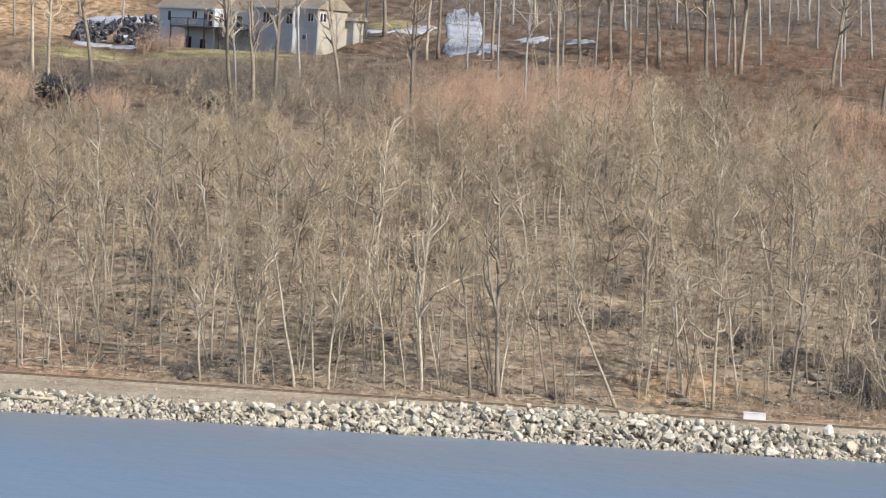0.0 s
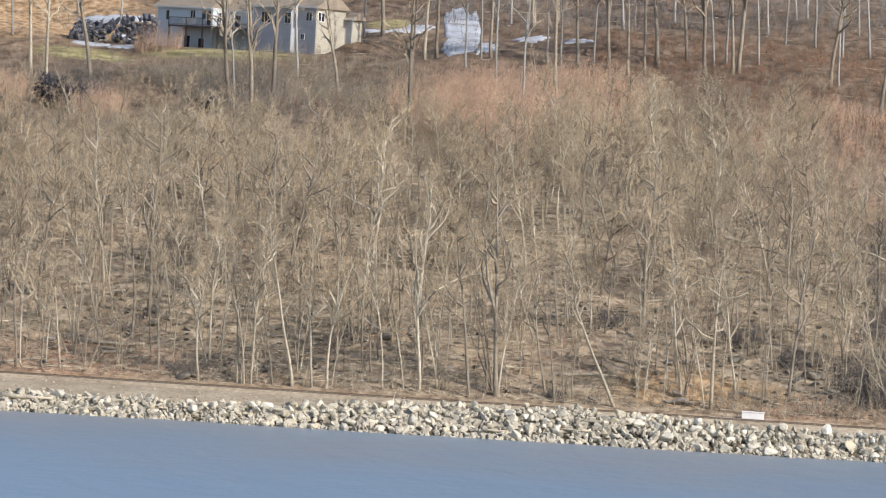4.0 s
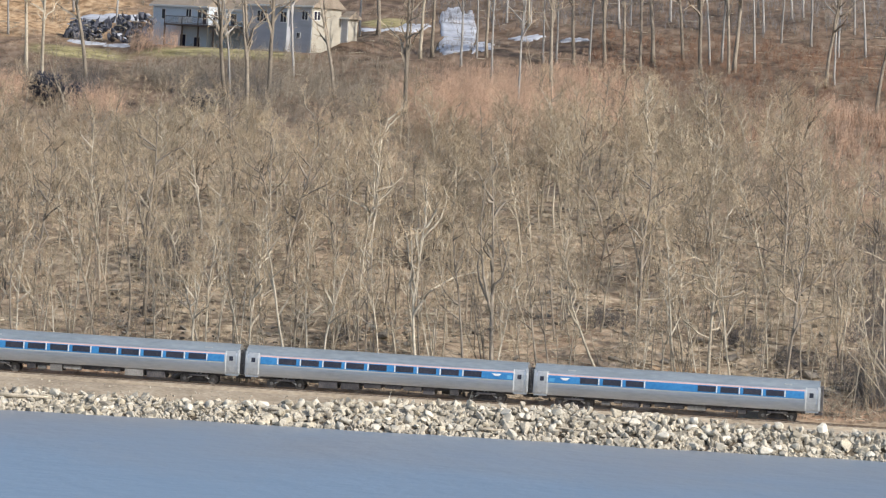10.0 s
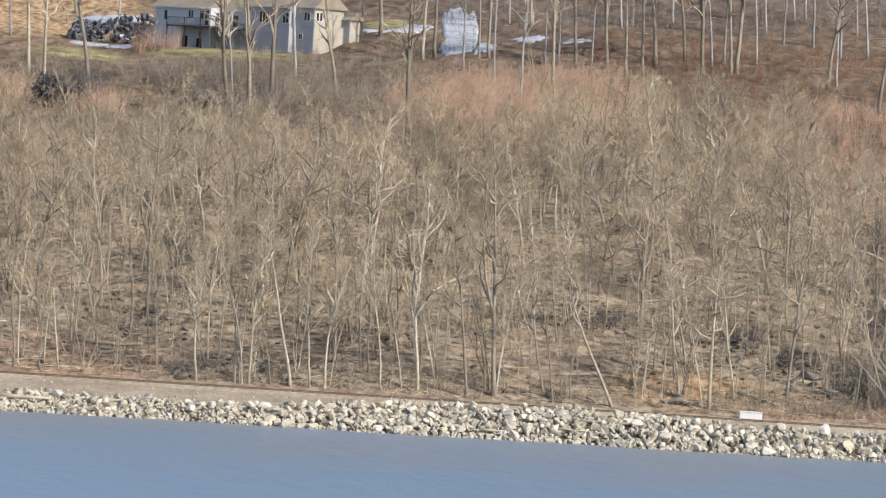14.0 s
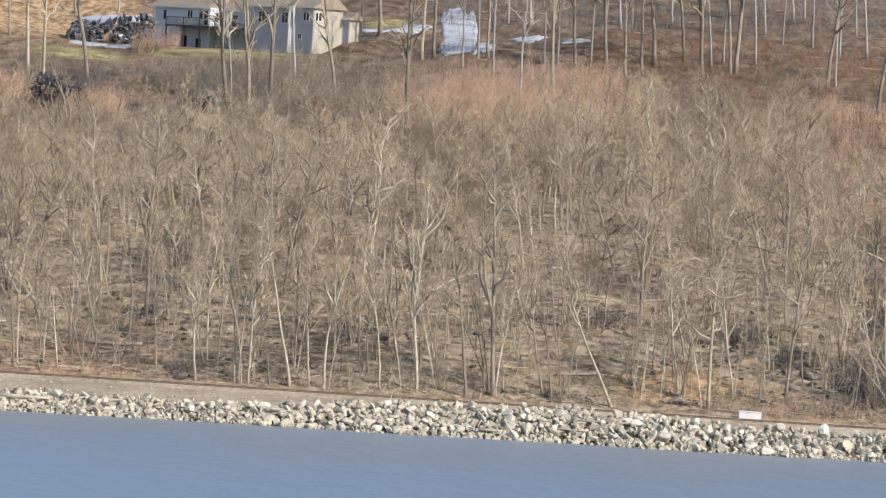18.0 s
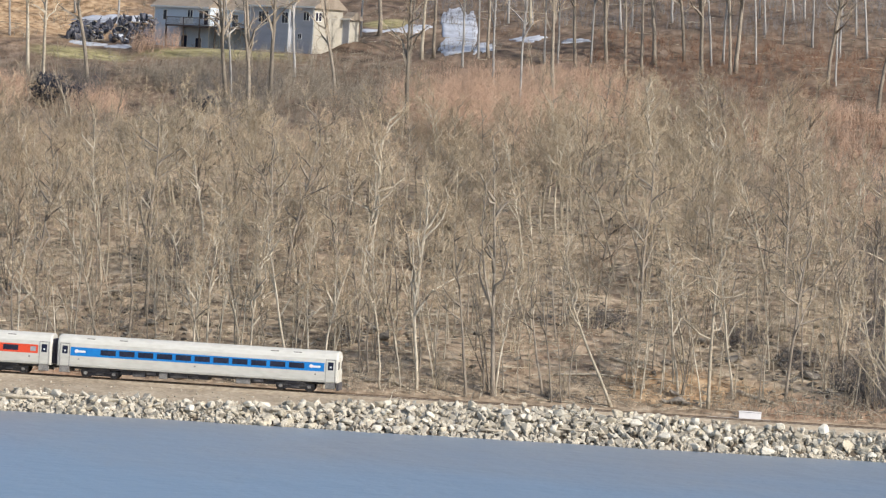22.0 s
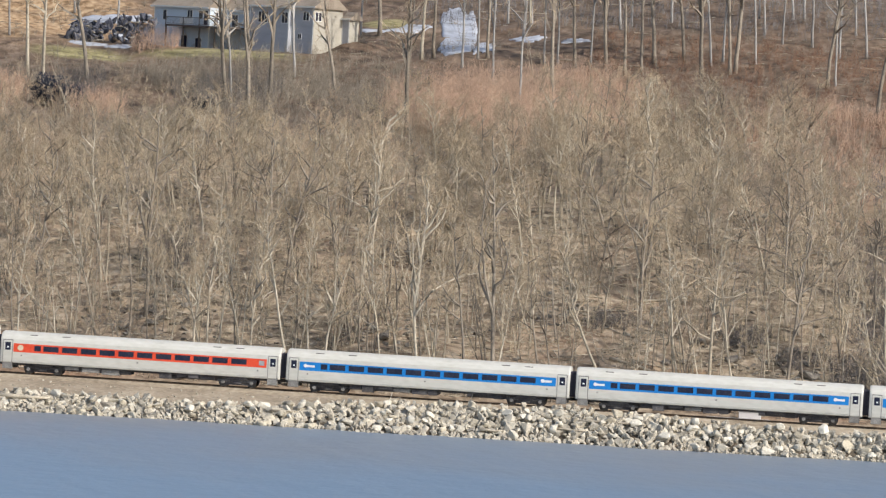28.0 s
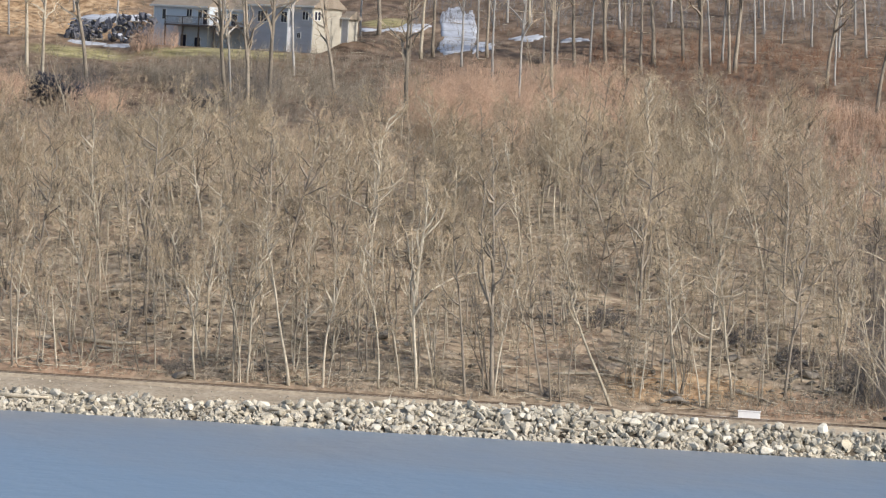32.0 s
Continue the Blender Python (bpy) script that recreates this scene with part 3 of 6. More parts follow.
# ---- trains ----
def lerp_half(section, z):
    for (w0, z0), (w1, z1) in zip(section, section[1:]):
        if z0 <= z <= z1:
            return w0 + (w1 - w0) * (z - z0) / max(1e-6, z1 - z0)
    return section[-1][0]


def shell(section, x0, x1, ends=()):
    """A car body of that half section (half width, height), drawn in a little towards its ends."""
    ring = [(-w, z) for w, z in section] + [(w, z) for w, z in reversed(section[:-1])]
    rings = []
    for x, k in ((x0, 0.965), (x0 + 0.12, 0.995), (x0 + 0.35, 1), (x1 - 0.35, 1), (x1 - 0.12, 0.995), (x1, 0.965)):
        rings.append([(x, y * k, section[0][1] + (z - section[0][1]) * (0.98 + 0.02 * (k - 0.965) / 0.035)) for y, z in ring])
    return Build().loft(rings)


def panel(section, side, x0, x1, z0, z1, out, deep=0.03, slant=0.0):
    """A plate that lies on the body's side from z0 to z1, standing out by so much; slant: how far its right end leans on."""
    zs = [z0] + [z for _, z in section if z0 < z < z1] + [z1]
    outer = [(side * (lerp_half(section, z) + out), z) for z in zs]
    inner = [(side * (lerp_half(section, z) - deep), z) for z in reversed(zs)]
    h = max(1e-6, z1 - z0)
    b = Build().loft([[(x0 + (z - z0) / h * slant, y, z) for y, z in outer + inner], [(x1 + (z - z0) / h * slant, y, z) for y, z in outer + inner]])
    if side > 0:
        b.f = [tuple(reversed(f)) for f in b.f]
    return b


def slab(points, y0, y1):
    """A plate with that outline in x and z, between two depths."""
    return Build().loft([[(x, y0, z) for x, z in points], [(x, y1, z) for x, z in points]])


def disc(x, y0, y1, z, r, n=18):
    return Build().loft([[(x + r * k * math.cos(2 * math.pi * i / n), y, z + r * k * math.sin(2 * math.pi * i / n)) for i in range(n)] for y, k in ((y0, 0.93), (y0 + 0.02, 1), (y1 - 0.02, 1), (y1, 0.93))])


def bogie(parent, x, base=2.6, axles=2, material=None, inboard=False):
    """A truck: side frames, bolster, springs and wheels."""
    material = material or M_under
    t = Build()
    for s in (-1, 1):
        y0, y1 = sorted((s * 0.48, s * 0.62)) if inboard else sorted((s * 0.98, s * 1.12))
        t.box(x - base / 2 - 0.45, x + base / 2 + 0.45, y0, y1, 0.48, 0.74, 0.03)
        t.box(x - 0.35, x + 0.35, y0, y1, 0.30, 0.56, 0.04)
        for a in range(axles):
            ax = x - base / 2 + base * a / (axles - 1)
            t.box(ax - 0.17, ax + 0.17, y0 - 0.02, y1 + 0.02, 0.30, 0.66, 0.05)
    t.box(x - 0.3, x + 0.3, -0.95, 0.95, 0.45, 0.8)
    t.box(x - base / 2 + 0.1, x + base / 2 - 0.1, -0.65 if inboard else -0.93, 0.65 if inboard else 0.93, 0.22, 0.93)
    t.box(x - 0.9, x + 0.9, -1.3, 1.3, 0.72, 0.95, 0.03)
    truck = part("truck", t, material, parent)
    for a in range(axles):
        ax = x - base / 2 + base * a / (axles - 1)
        for s in (-1, 1):
            part("wheel", disc(ax, *sorted((s * 0.70, s * 0.84)), 0.457, 0.457), M_wheel, truck)
            part("journal", disc(ax, *sorted((s * 0.84, s * 0.90) if inboard else (s * 1.12, s * 1.18)), 0.457, 0.17, 12), M_grime, truck)
        part("axle", Build().tube([(ax, -0.72, 0.457), (ax, 0.72, 0.457)], [0.08, 0.08], 8), M_under, truck)
    if inboard:
        for s in (-1, 1):
            for a, b in ((-1, -0.1), (1, 0.1)):
                part("link_arm", Build().tube([(x + a * 1.0, s * 1.02, 0.50), (x + b, s * 1.05, 0.98)], [0.06, 0.07], 6), M_steel_end, truck)
    for s in (-1, 1):
        for dx in (-0.55, 0.55):
            part("spring", Build().tube([(x + dx, s * 1.02, 0.68), (x + dx, s * 1.02, 0.95)], [0.13, 0.13], 10), M_under, truck)


def underframe(parent, x0, x1, seed, floor=0.95, low=0.45, clear=()):
    """Boxes, tanks and pipes slung beneath the floor between the trucks."""
    r = random.Random(seed)
    part("sill_beam", Build().box(x0 - 5, x1 + 5, -0.6, 0.6, floor - 0.25, floor - 0.02), M_under, parent)
    # dark blocks added to stand for the shade under the floor
    for a, b in ((x0 - 0.3, clear[0]), (clear[1], x1 + 0.3)) if clear else ((x0 - 0.3, x1 + 0.3),):
        part("floor_gear", Build().box(a, b, -0.95, 0.95, low, floor - 0.02), M_under, parent)
    x = x0
    while x < x1 - 0.8:
        w = r.uniform(0.5, 1.7)
        if clear and x + w > clear[0] and x < clear[1]:
            x = clear[1]
            continue
        if r.random() < 0.85:
            z0 = r.uniform(0.32, 0.70)
            for s in (-1, 1):
                y0, y1 = sorted((s * r.uniform(0.3, 0.6), s * r.uniform(1.15, 1.38)))
                part("equipment_box", Build().box(x, min(x + w, x1), y0, y1, z0, floor - 0.03, 0.03), r.choice((M_under, M_under, M_under, M_under, M_grime)), parent)
        elif r.random() < 0.5:
            part("air_tank", Build().tube([(x, -0.9, 0.6), (x + w, -0.9, 0.6)], [0.2, 0.2], 10), M_grime, parent)
        x += w + r.uniform(0.08, 0.5)
    part("pipe", Build().tube([(x0 - 1, -1.28, floor - 0.12), (x1 + 1, -1.28, floor - 0.12)], [0.035, 0.035], 6), M_under, parent)


def car_ends(parent, length, z0=1.0, z1=3.35, cab=False, bellows=None):
    for x, s in ((0.06, -1), (length - 0.06, 1)):
        if cab and s > 0:
            part("end_door", Build().box(length - 0.02, length + 0.05, -0.45, 0.45, 1.1, 3.1, 0.03), M_lsilver, parent)
            continue
        part("diaphragm", Build().box(*sorted((x, x + s * 0.38)), -1.0, 1.0, z0 + 0.1, z1, 0.08), bellows or M_rubber, parent, "dark rubber gangway bellows")
        if bellows:
            for k in (0.1, 0.2, 0.3):
                part("bellows_rib", Build().box(*sorted((x + s * k, x + s * (k + 0.03))), -1.03, 1.03, z0 + 0.1, z1 + 0.03), M_grime, parent)
        part("coupler", Build().box(*sorted((x - s * 0.3, x + s * 0.42)), -0.14, 0.14, 0.72, 1.0, 0.03), M_under, parent)


AMF = [(1.44, 1.08), (1.51, 1.28), (1.575, 1.8), (1.60, 2.3), (1.57, 2.75), (1.46, 3.12), (1.22, 3.45), (0.85, 3.68), (0.42, 3.80), (0.0, 3.84)]


def stainless_coach(cafe=False, seed=1):
    L = 25.85
    c = tagged(new("passenger_coach"), "stainless steel railway coach with a blue window band", "railway car", "cars of the stainless train")
    part("body", shell(AMF, 0, L), M_steel, c, smooth=False)
    gaps = [4.17 + 2.08 * i for i in range(4)] + [12.87 + 2.08 * i for i in range(5)]
    if cafe:
        gaps = [4.17, 6.25, 8.33, 14.86, 16.92, 18.98, 21.04]
    for s in (-1, 1):
        part("window_band", panel(AMF, s, 1.25, L - 1.35, 2.20, 2.88, 0.006), M_ablue, c, "blue stripe along the windows")
        part("stripe", panel(AMF, s, 1.1, L - 1.3, 2.89, 3.0, 0.006), M_pink, c, "thin pale red stripe")
        for x in gaps:
            part("window", panel(AMF, s, x, x + 1.62, 2.30, 2.83, 0.016), M_glass, c)
            part("window_post", panel(AMF, s, x + 1.66, x + 1.76, 2.26, 2.86, 0.018), M_lwhite, c)
        part("lower_stripe", panel(AMF, s, 1.25, L - 1.35, 2.12, 2.165, 0.007), M_lsilver, c, "thin white line under the blue band")
        part("stripe_end", panel(AMF, s, 1.35, 1.85, 2.30, 2.62, 0.010), M_lblue, c, "pale blue block")
        for x in (2.3,):
            part("emblem", slab([(x, 2.72), (x + 0.95, 2.72), (x + 0.62, 2.50), (x + 0.33, 2.50)], *sorted((s * 1.56, s * 1.612))), M_letter, c, "white chevron emblem")
        for x in (1.16, L - 1.24):
            part("door_post", panel(AMF, s, x, x + 0.09, 1.15, 3.22, 0.014), M_lwhite, c)
        for x in (0.0, L - 1.2):
            part("step_skirt", slab([(x, 0.98), (x + 1.2, 0.98), (x + 1.2, 1.16), (x, 1.16)], *sorted((s * 1.25, s * 1.47))), M_steel, c)
        for x in (0.28, L - 1.12):
            d = part("door", panel(AMF, s, x, x + 0.84, 1.12, 3.2, 0.010), M_steel_end, c)
            part("door_window", panel(AMF, s, x + 0.24, x + 0.60, 2.34, 2.76, 0.022), M_glass, d)
        for x in (0.0, L - 0.16):
            part("end_post", panel(AMF, s, x, x + 0.16, 1.09, 3.3, 0.014), M_steel_end, c)
        for z in (1.2, 1.34, 1.48, 1.62):
            part("flute", panel(AMF, s, 1.2, L - 1.3, z, z + 0.05, 0.012), M_steel, c)
        part("roof", panel(AMF, s, 0.02, L - 0.02, 3.08, 3.835, 0.006), M_steel_roof, c, "pale steel roof with a painted blue sky sheen")
        part("lower_rail", panel(AMF, s, 0.05, L - 0.05, 1.09, 1.14, 0.02), M_steel_end, c)
        for x, d in ((0.06, -0.16), (L - 0.06, 0.16)):  # bright fluted corner posts beside the gangway
            part("corner_post", Build().box(*sorted((x, x + d)), *sorted((s * 1.12, s * 1.34)), 1.15, 3.30, 0.03), M_steel_end, c, "bright fluted corner post")
    for x in (3.0, L - 3.2):
        part("roof_vent", Build().box(x, x + 0.7, -1.30, -1.05, 3.36, 3.46, 0.02), M_steel_end, c)
    for x in (3.7, L - 3.7):
        bogie(c, x, inboard=True)
    underframe(c, 6.2, L - 6.2, seed, 1.08, 0.78)
    car_ends(c, L, bellows=M_under)
    return c


SHO = [(1.50, 0.98), (1.545, 1.06), (1.56, 1.5), (1.56, 2.8), (1.52, 3.12), (1.36, 3.42), (1.05, 3.64), (0.55, 3.78), (0.0, 3.82)]


def commuter_coach(colour, label, centre=False, cab=False, seed=1):
    L = 25.75
    c = tagged(new("commuter_coach"), label, "railway car", "cars of the commuter train")
    part("body", shell(SHO, 0, L), M_white, c)
    wins = [3.97 + 1.73 * i for i in range(11)]
    if centre:
        wins = [4.12 + 1.72 * i for i in range(4)] + [14.4 + 1.72 * i for i in range(5)]
    bands = [(1.2, 11.5), (12.95, L - 1.25)] if centre else [(1.2, L - 1.25)]
    for s in (-1, 1):
        for x0, x1 in bands:
            part("stripe", panel(SHO, s, x0, x1, 1.97, 2.75, 0.006), colour, c)
        for x in wins:
            part("window", panel(SHO, s, x, x + 1.40, 2.15, 2.63, 0.016), M_glass, c)
        if not cab:
            x = 3.2 if centre else 3.14
            part("window", panel(SHO, s, x, x + 0.6, 2.15, 2.63, 0.016), M_glass, c)
        if centre:
            for x in (11.62, 12.24):
                d = part("door", panel(SHO, s, x, x + 0.58, 1.06, 3.02, 0.012), M_steel_end, c)
                part("door_window", panel(SHO, s, x + 0.13, x + 0.45, 2.12, 2.78, 0.024), M_glass, d)
        for k, x in enumerate((1.55, L - 1.95 if colour == M_red else L - 2.65)):
            if colour == M_red and k:
                part("emblem", panel(SHO, s, x, x + 0.5, 2.16, 2.58, 0.012), M_steel_end, c, "grey square emblem")
            elif colour == M_red:
                part("emblem", disc(x + 0.3, *sorted((s * 1.56, s * 1.58)), 2.37, 0.27), M_cream, c, "cream round emblem")
            else:
                part("emblem", disc(x + 0.2, *sorted((s * 1.56, s * 1.58)), 2.40, 0.17), M_letter, c, "white round emblem")
                part("letter_bar", panel(SHO, s, x + 0.3, x + 1.05, 2.28, 2.48, 0.012), M_letter, c, "white bar of lettering")
        for x in (0.28, L - 1.08):
            d = part("door", panel(SHO, s, x, x + 0.80, 1.0, 3.02, 0.012), M_white, c)
            part("door_edge", panel(SHO, s, x - 0.05, x, 1.0, 3.02, 0.02), M_grime, d)
            part("door_frame", panel(SHO, s, x - 0.05, x + 0.85, 3.02, 3.08, 0.02), M_grime, d)
            part("door_edge", panel(SHO, s, x + 0.80, x + 0.86, 1.0, 3.02, 0.02), M_grime, d)
            part("door_window", panel(SHO, s, x + 0.16, x + 0.66, 2.12, 2.84, 0.024), M_glass, d)
            part("notice", panel(SHO, s, x + 0.34, x + 0.50, 2.32, 2.46, 0.03), M_letter, d, "small white notice in the door window")
            y0, y1 = sorted((s * 1.0, s * 1.5))
            part("step_well", Build().box(x - 0.05, x + 0.85, y0, y1, 0.42, 0.99, 0.03), M_grime, c)
        part("skirt_line", panel(SHO, s, 1.2, L - 1.25, 1.16, 1.22, 0.035), M_white, c)
        for x in (1.9, 12.6, L - 2.1):
            part("side_lamp", panel(SHO, s, x, x + 0.14, 1.62, 1.74, 0.03), M_grime, c)
    for x in (2.6, 5.6, 19.5, 21.6):
        part("roof_vent", Build().box(x, x + 0.75, -1.22, -0.98, 3.50, 3.60, 0.02), M_groof, c)
    if cab:
        for y in (-1.0, 1.0):
            part("cab_window", Build().box(L - 0.02, L + 0.02, y - 0.38, y + 0.38, 2.2, 2.9), M_glass, c)
        part("headlamp", Build().tube([(L - 0.05, 0, 3.3), (L + 0.06, 0, 3.3)], [0.16, 0.14], 12), M_letter, c)
        part("pilot", Build().box(L - 0.1, L + 0.12, -1.3, 1.3, 0.3, 0.95, 0.05), M_under, c)
    for x in (3.9, L - 3.9):
        bogie(c, x)
    underframe(c, 6.0, L - 6.0, seed, 0.99, 0.5, (12.0, 14.7) if colour == M_red else (13.9, 16.5))
    car_ends(c, L, cab=cab)
    return c


LOC = [(1.46, 1.26), (1.51, 1.34), (1.52, 1.6), (1.52, 3.55), (1.44, 3.92), (1.10, 4.24), (0.55, 4.36), (0.0, 4.38)]


def diesel_locomotive(style):
    """A streamlined diesel; its raked nose stands at x = 0 and points to -x."""
    L = 20.75
    heritage = style == "heritage"
    c = tagged(new("diesel_locomotive"), "white diesel locomotive with red and blue lines and navy roof" if heritage else "blue-nosed silver diesel locomotive with blue and red side stripe", "locomotive")
    paint, roof_paint = (M_lwhite, M_navy) if heritage else (M_lsilver, M_groof)
    z0 = LOC[0][1]
    ring = [(-w, z) for w, z in LOC] + [(w, z) for w, z in reversed(LOC[:-1])]
    part("body", Build().loft([[(x, y * k, z0 + (z - z0) * k2) for y, z in ring] for x, k, k2 in ((2.15, 1, 1), (L - 0.3, 1, 1), (L - 0.1, 0.985, 0.995), (L, 0.95, 0.98))]), paint, c)
    cut = [(0.0, 1.75, 0.80), (0.05, 2.02, 0.83), (0.20, 2.40, 0.86), (0.48, 2.85, 0.90), (0.98, 3.55, 0.94), (1.42, 4.12, 0.97), (1.72, 4.30, 0.99), (2.15, 4.385, 1.0)]
    rings = [[(x, y * k, z0 + (z - z0) * (top - z0) / (4.385 - z0)) for y, z in ring] for x, top, k in cut]
    if heritage:
        tops = []
        for (x, top, k), ring_ in zip(cut, rings):
            low = 2.75 + 0.7 * step(0.5, 2.15, x)
            tops.append([(p[0] - 0.02, p[1] * 1.012, p[2] + 0.014) if p[2] >= low else (p[0] - 0.02, p[1] * 1.010, min(low, top)) for p in ring_])
        part("nose_top", Build().loft(tops[3:]), M_navy, c, "navy upper nose and cab roof")
    part("nose", Build().loft(rings), paint if heritage else M_blue, c, "raked white nose" if heritage else "raked blue nose")
    for y in (-0.68, 0.68):
        part("windscreen", Build().loft([[(0.60, y - 0.5, 3.08), (0.60, y + 0.5, 3.08), (0.50, y + 0.5, 3.10), (0.50, y - 0.5, 3.10)], [(1.30, y - 0.46, 4.02), (1.30, y + 0.46, 4.02), (1.20, y + 0.46, 4.04), (1.20, y - 0.46, 4.04)]]), M_glass, c)
    part("headlamp", Build().tube([(0.5, 0, 2.8), (0.30, 0, 2.76)], [0.16, 0.15], 12), M_letter, c)
    part("pilot", Build().loft([[(-0.12, y, z) for y, z in ((-1.15, 0.28), (-1.15, 1.3), (1.15, 1.3), (1.15, 0.28))], [(0.55, y, z) for y, z in ((-1.42, 0.28), (-1.42, 1.5), (1.42, 1.5), (1.42, 0.28))], [(1.35, y, z) for y, z in ((-1.47, 0.85), (-1.47, 1.5), (1.47, 1.5), (1.47, 0.85))]]), M_navy if heritage else M_groof, c, "dark pilot plate")
    part("coupler", Build().box(-0.55, 0.1, -0.14, 0.14, 0.7, 1.0, 0.03), M_under, c)
    for s in (-1, 1):
        ya, yb = sorted((s * 1.40, s * 1.515))
        # the side drops lower between the trucks
        skirt = [(6.0, 1.30), (7.1, 0.68), (12.35, 0.68), (13.1, 1.30)]
        part("lower_skirt", slab(skirt, ya, yb), M_navy if heritage else paint, c)
        if heritage:
            part("skirt_band", panel(LOC, s, 1.9, L - 0.1, 1.28, 1.68, 0.008), M_navy, c, "navy lower band")
            part("cab_panel", panel(LOC, s, 2.1, 3.9, 3.48, 4.22, 0.014), M_navy, c)
            part("red_line", panel(LOC, s, 2.1, L - 0.3, 2.52, 2.68, 0.008), M_red2, c, "thin red line")
            part("blue_line", panel(LOC, s, 2.1, L - 0.3, 2.08, 2.28, 0.008), M_lblue, c, "sky blue line")
            part("nose_red_line", slab([(0.42, 2.62), (2.12, 2.52), (2.12, 2.68), (0.50, 2.76)], *sorted((s * 1.30, s * 1.518))), M_red2, c)
            part("nose_blue_line", slab([(0.10, 2.10), (2.12, 2.08), (2.12, 2.28), (0.20, 2.34)], *sorted((s * 1.26, s * 1.517))), M_lblue, c)
            part("emblem", disc(4.75, *sorted((s * 1.53, s * 1.55)), 2.40, 0.42), M_skyglass, c, "round blue-grey emblem")
            part("emblem_field", disc(4.75, *sorted((s * 1.55, s * 1.565)), 2.40, 0.33), M_lwhite, c, "pale field of the emblem")
            part("emblem_bar", panel(LOC, s, 4.55, 4.95, 2.34, 2.44, 0.05), M_skyglass, c)
            part("number_bar", panel(LOC, s, 2.95, 3.55, 1.80, 1.98, 0.008), M_under, c, "dark bar of numbering")
            part("letter_bar", panel(LOC, s, 8.9, 12.4, 2.98, 3.05, 0.008), M_grime, c, "grey bar of lettering")
        else:
            part("blue_band", panel(LOC, s, 5.4, L - 0.1, 2.18, 2.88, 0.006), M_blue, c, "blue side stripe")
            curve = [(2.15, 3.46), (3.66, 3.46), (4.05, 3.25), (4.7, 3.02), (5.5, 2.88), (5.5, 2.18), (2.15, 2.18)]
            part("blue_swoop", slab(curve, *sorted((s * 1.43, s * 1.527))), M_blue, c)
            part("cab_panel", panel(LOC, s, 2.15, 2.7, 3.44, 4.12, 0.008), M_blue, c)
            part("cab_panel", panel(LOC, s, 2.66, 3.66, 3.44, 4.12, 0.010, slant=-0.42), M_blue, c)
            part("red_line", panel(LOC, s, 2.6, L - 0.2, 1.95, 2.13, 0.007), M_red2, c, "thin red line")
            part("red_swoop", slab([(1.35, 1.66), (2.62, 1.95), (2.62, 2.13), (1.25, 1.78)], *sorted((s * 1.46, s * 1.528))), M_pink, c, "faded start of the red line")
            part("emblem", disc(5.95, *sorted((s * 1.53, s * 1.545)), 2.52, 0.22), M_letter, c, "white round emblem")
            part("letter_bar", panel(LOC, s, 6.3, 8.3, 2.44, 2.58, 0.010), M_letter, c, "white bar of lettering")
            part("nose_emblem", slab([(1.05, 2.55), (1.6, 2.55), (1.65, 2.85), (1.1, 2.85)], *sorted((s * 1.2, s * 1.49))), M_letter, c)
            part("nose_line", slab([(0.06, 1.84), (1.7, 1.84), (1.7, 1.97), (0.06, 1.97)], *sorted((s * 1.2, s * 1.497))), M_letter, c, "pale line round the nose")
            part("nose_foot", slab([(1.0, 1.27), (2.2, 1.27), (2.2, 1.72), (1.6, 1.66)], *sorted((s * 1.3, s * 1.52))), paint, c)
        part("battery_case", slab([(12.45, 0.34), (12.45, 0.9), (13.25, 1.22), (14.9, 1.22), (14.9, 0.34)], *sorted((s * 1.25, s * 1.46))), M_grime if heritage else M_under, c)
        for x, w in ((1.70, 0.20), (1.98, 0.46), (2.52, 0.38)):
            part("cab_window", panel(LOC, s, x, x + w, 3.52, 4.02, 0.020), M_glass if heritage else M_skyglass, c)
        for x, w in ((4.5, 0.65), (5.45, 0.65), (6.45, 0.64), (7.14, 0.64), (8.05, 0.9), (13.6, 0.85), (17.0, 0.95), (18.2, 0.9)):
            part("side_grille", panel(LOC, s, x, x + w, 3.48, 3.96, 0.016), M_grille, c)
        part("radiator_grille", panel(LOC, s, 14.5, 15.8, 1.58, 2.72, 0.018), M_grille, c)
        part("radiator_grille", panel(LOC, s, 16.0, 18.0, 1.58, 2.72, 0.018), M_grille, c)
        for x in (2.7, 3.5, 19.35, 20.25):
            part("handrail", Build().tube([(x, s * 1.58, 1.7), (x, s * 1.58, 3.4)], [0.035, 0.035], 6), M_lwhite, c)
        d = part("door", panel(LOC, s, 19.45, 20.15, 1.6, 3.3, 0.012), paint, c)
        part("door_window", panel(LOC, s, 19.55, 19.95, 2.78, 3.2, 0.024), M_glass, d)
        if heritage:
            part("vent", panel(LOC, s, 2.15, 2.65, 1.92, 2.25, 0.018), M_grille, c)
        part("marker", panel(LOC, s, 9.9, 10.15, 1.68, 1.95, 0.016), M_under, c)
        for x in (1.5, 19.4):
            st = part("step_frame", Build().box(x, x + 0.75, *sorted((s * 1.15, s * 1.45)), 0.75, 1.26, 0.02), M_grime, c)
            for z in (0.28, 0.52):
                part("step", Build().box(x + 0.05, x + 0.7, *sorted((s * 1.12, s * 1.46)), z, z + 0.05), M_grime, st)
        for x in (4.55, 16.75):
            part("sand_box", Build().box(x, x + 0.62, *sorted((s * 1.13, s * 1.24)), 0.72, 1.08, 0.02), M_orange, c, "faded orange sand box")
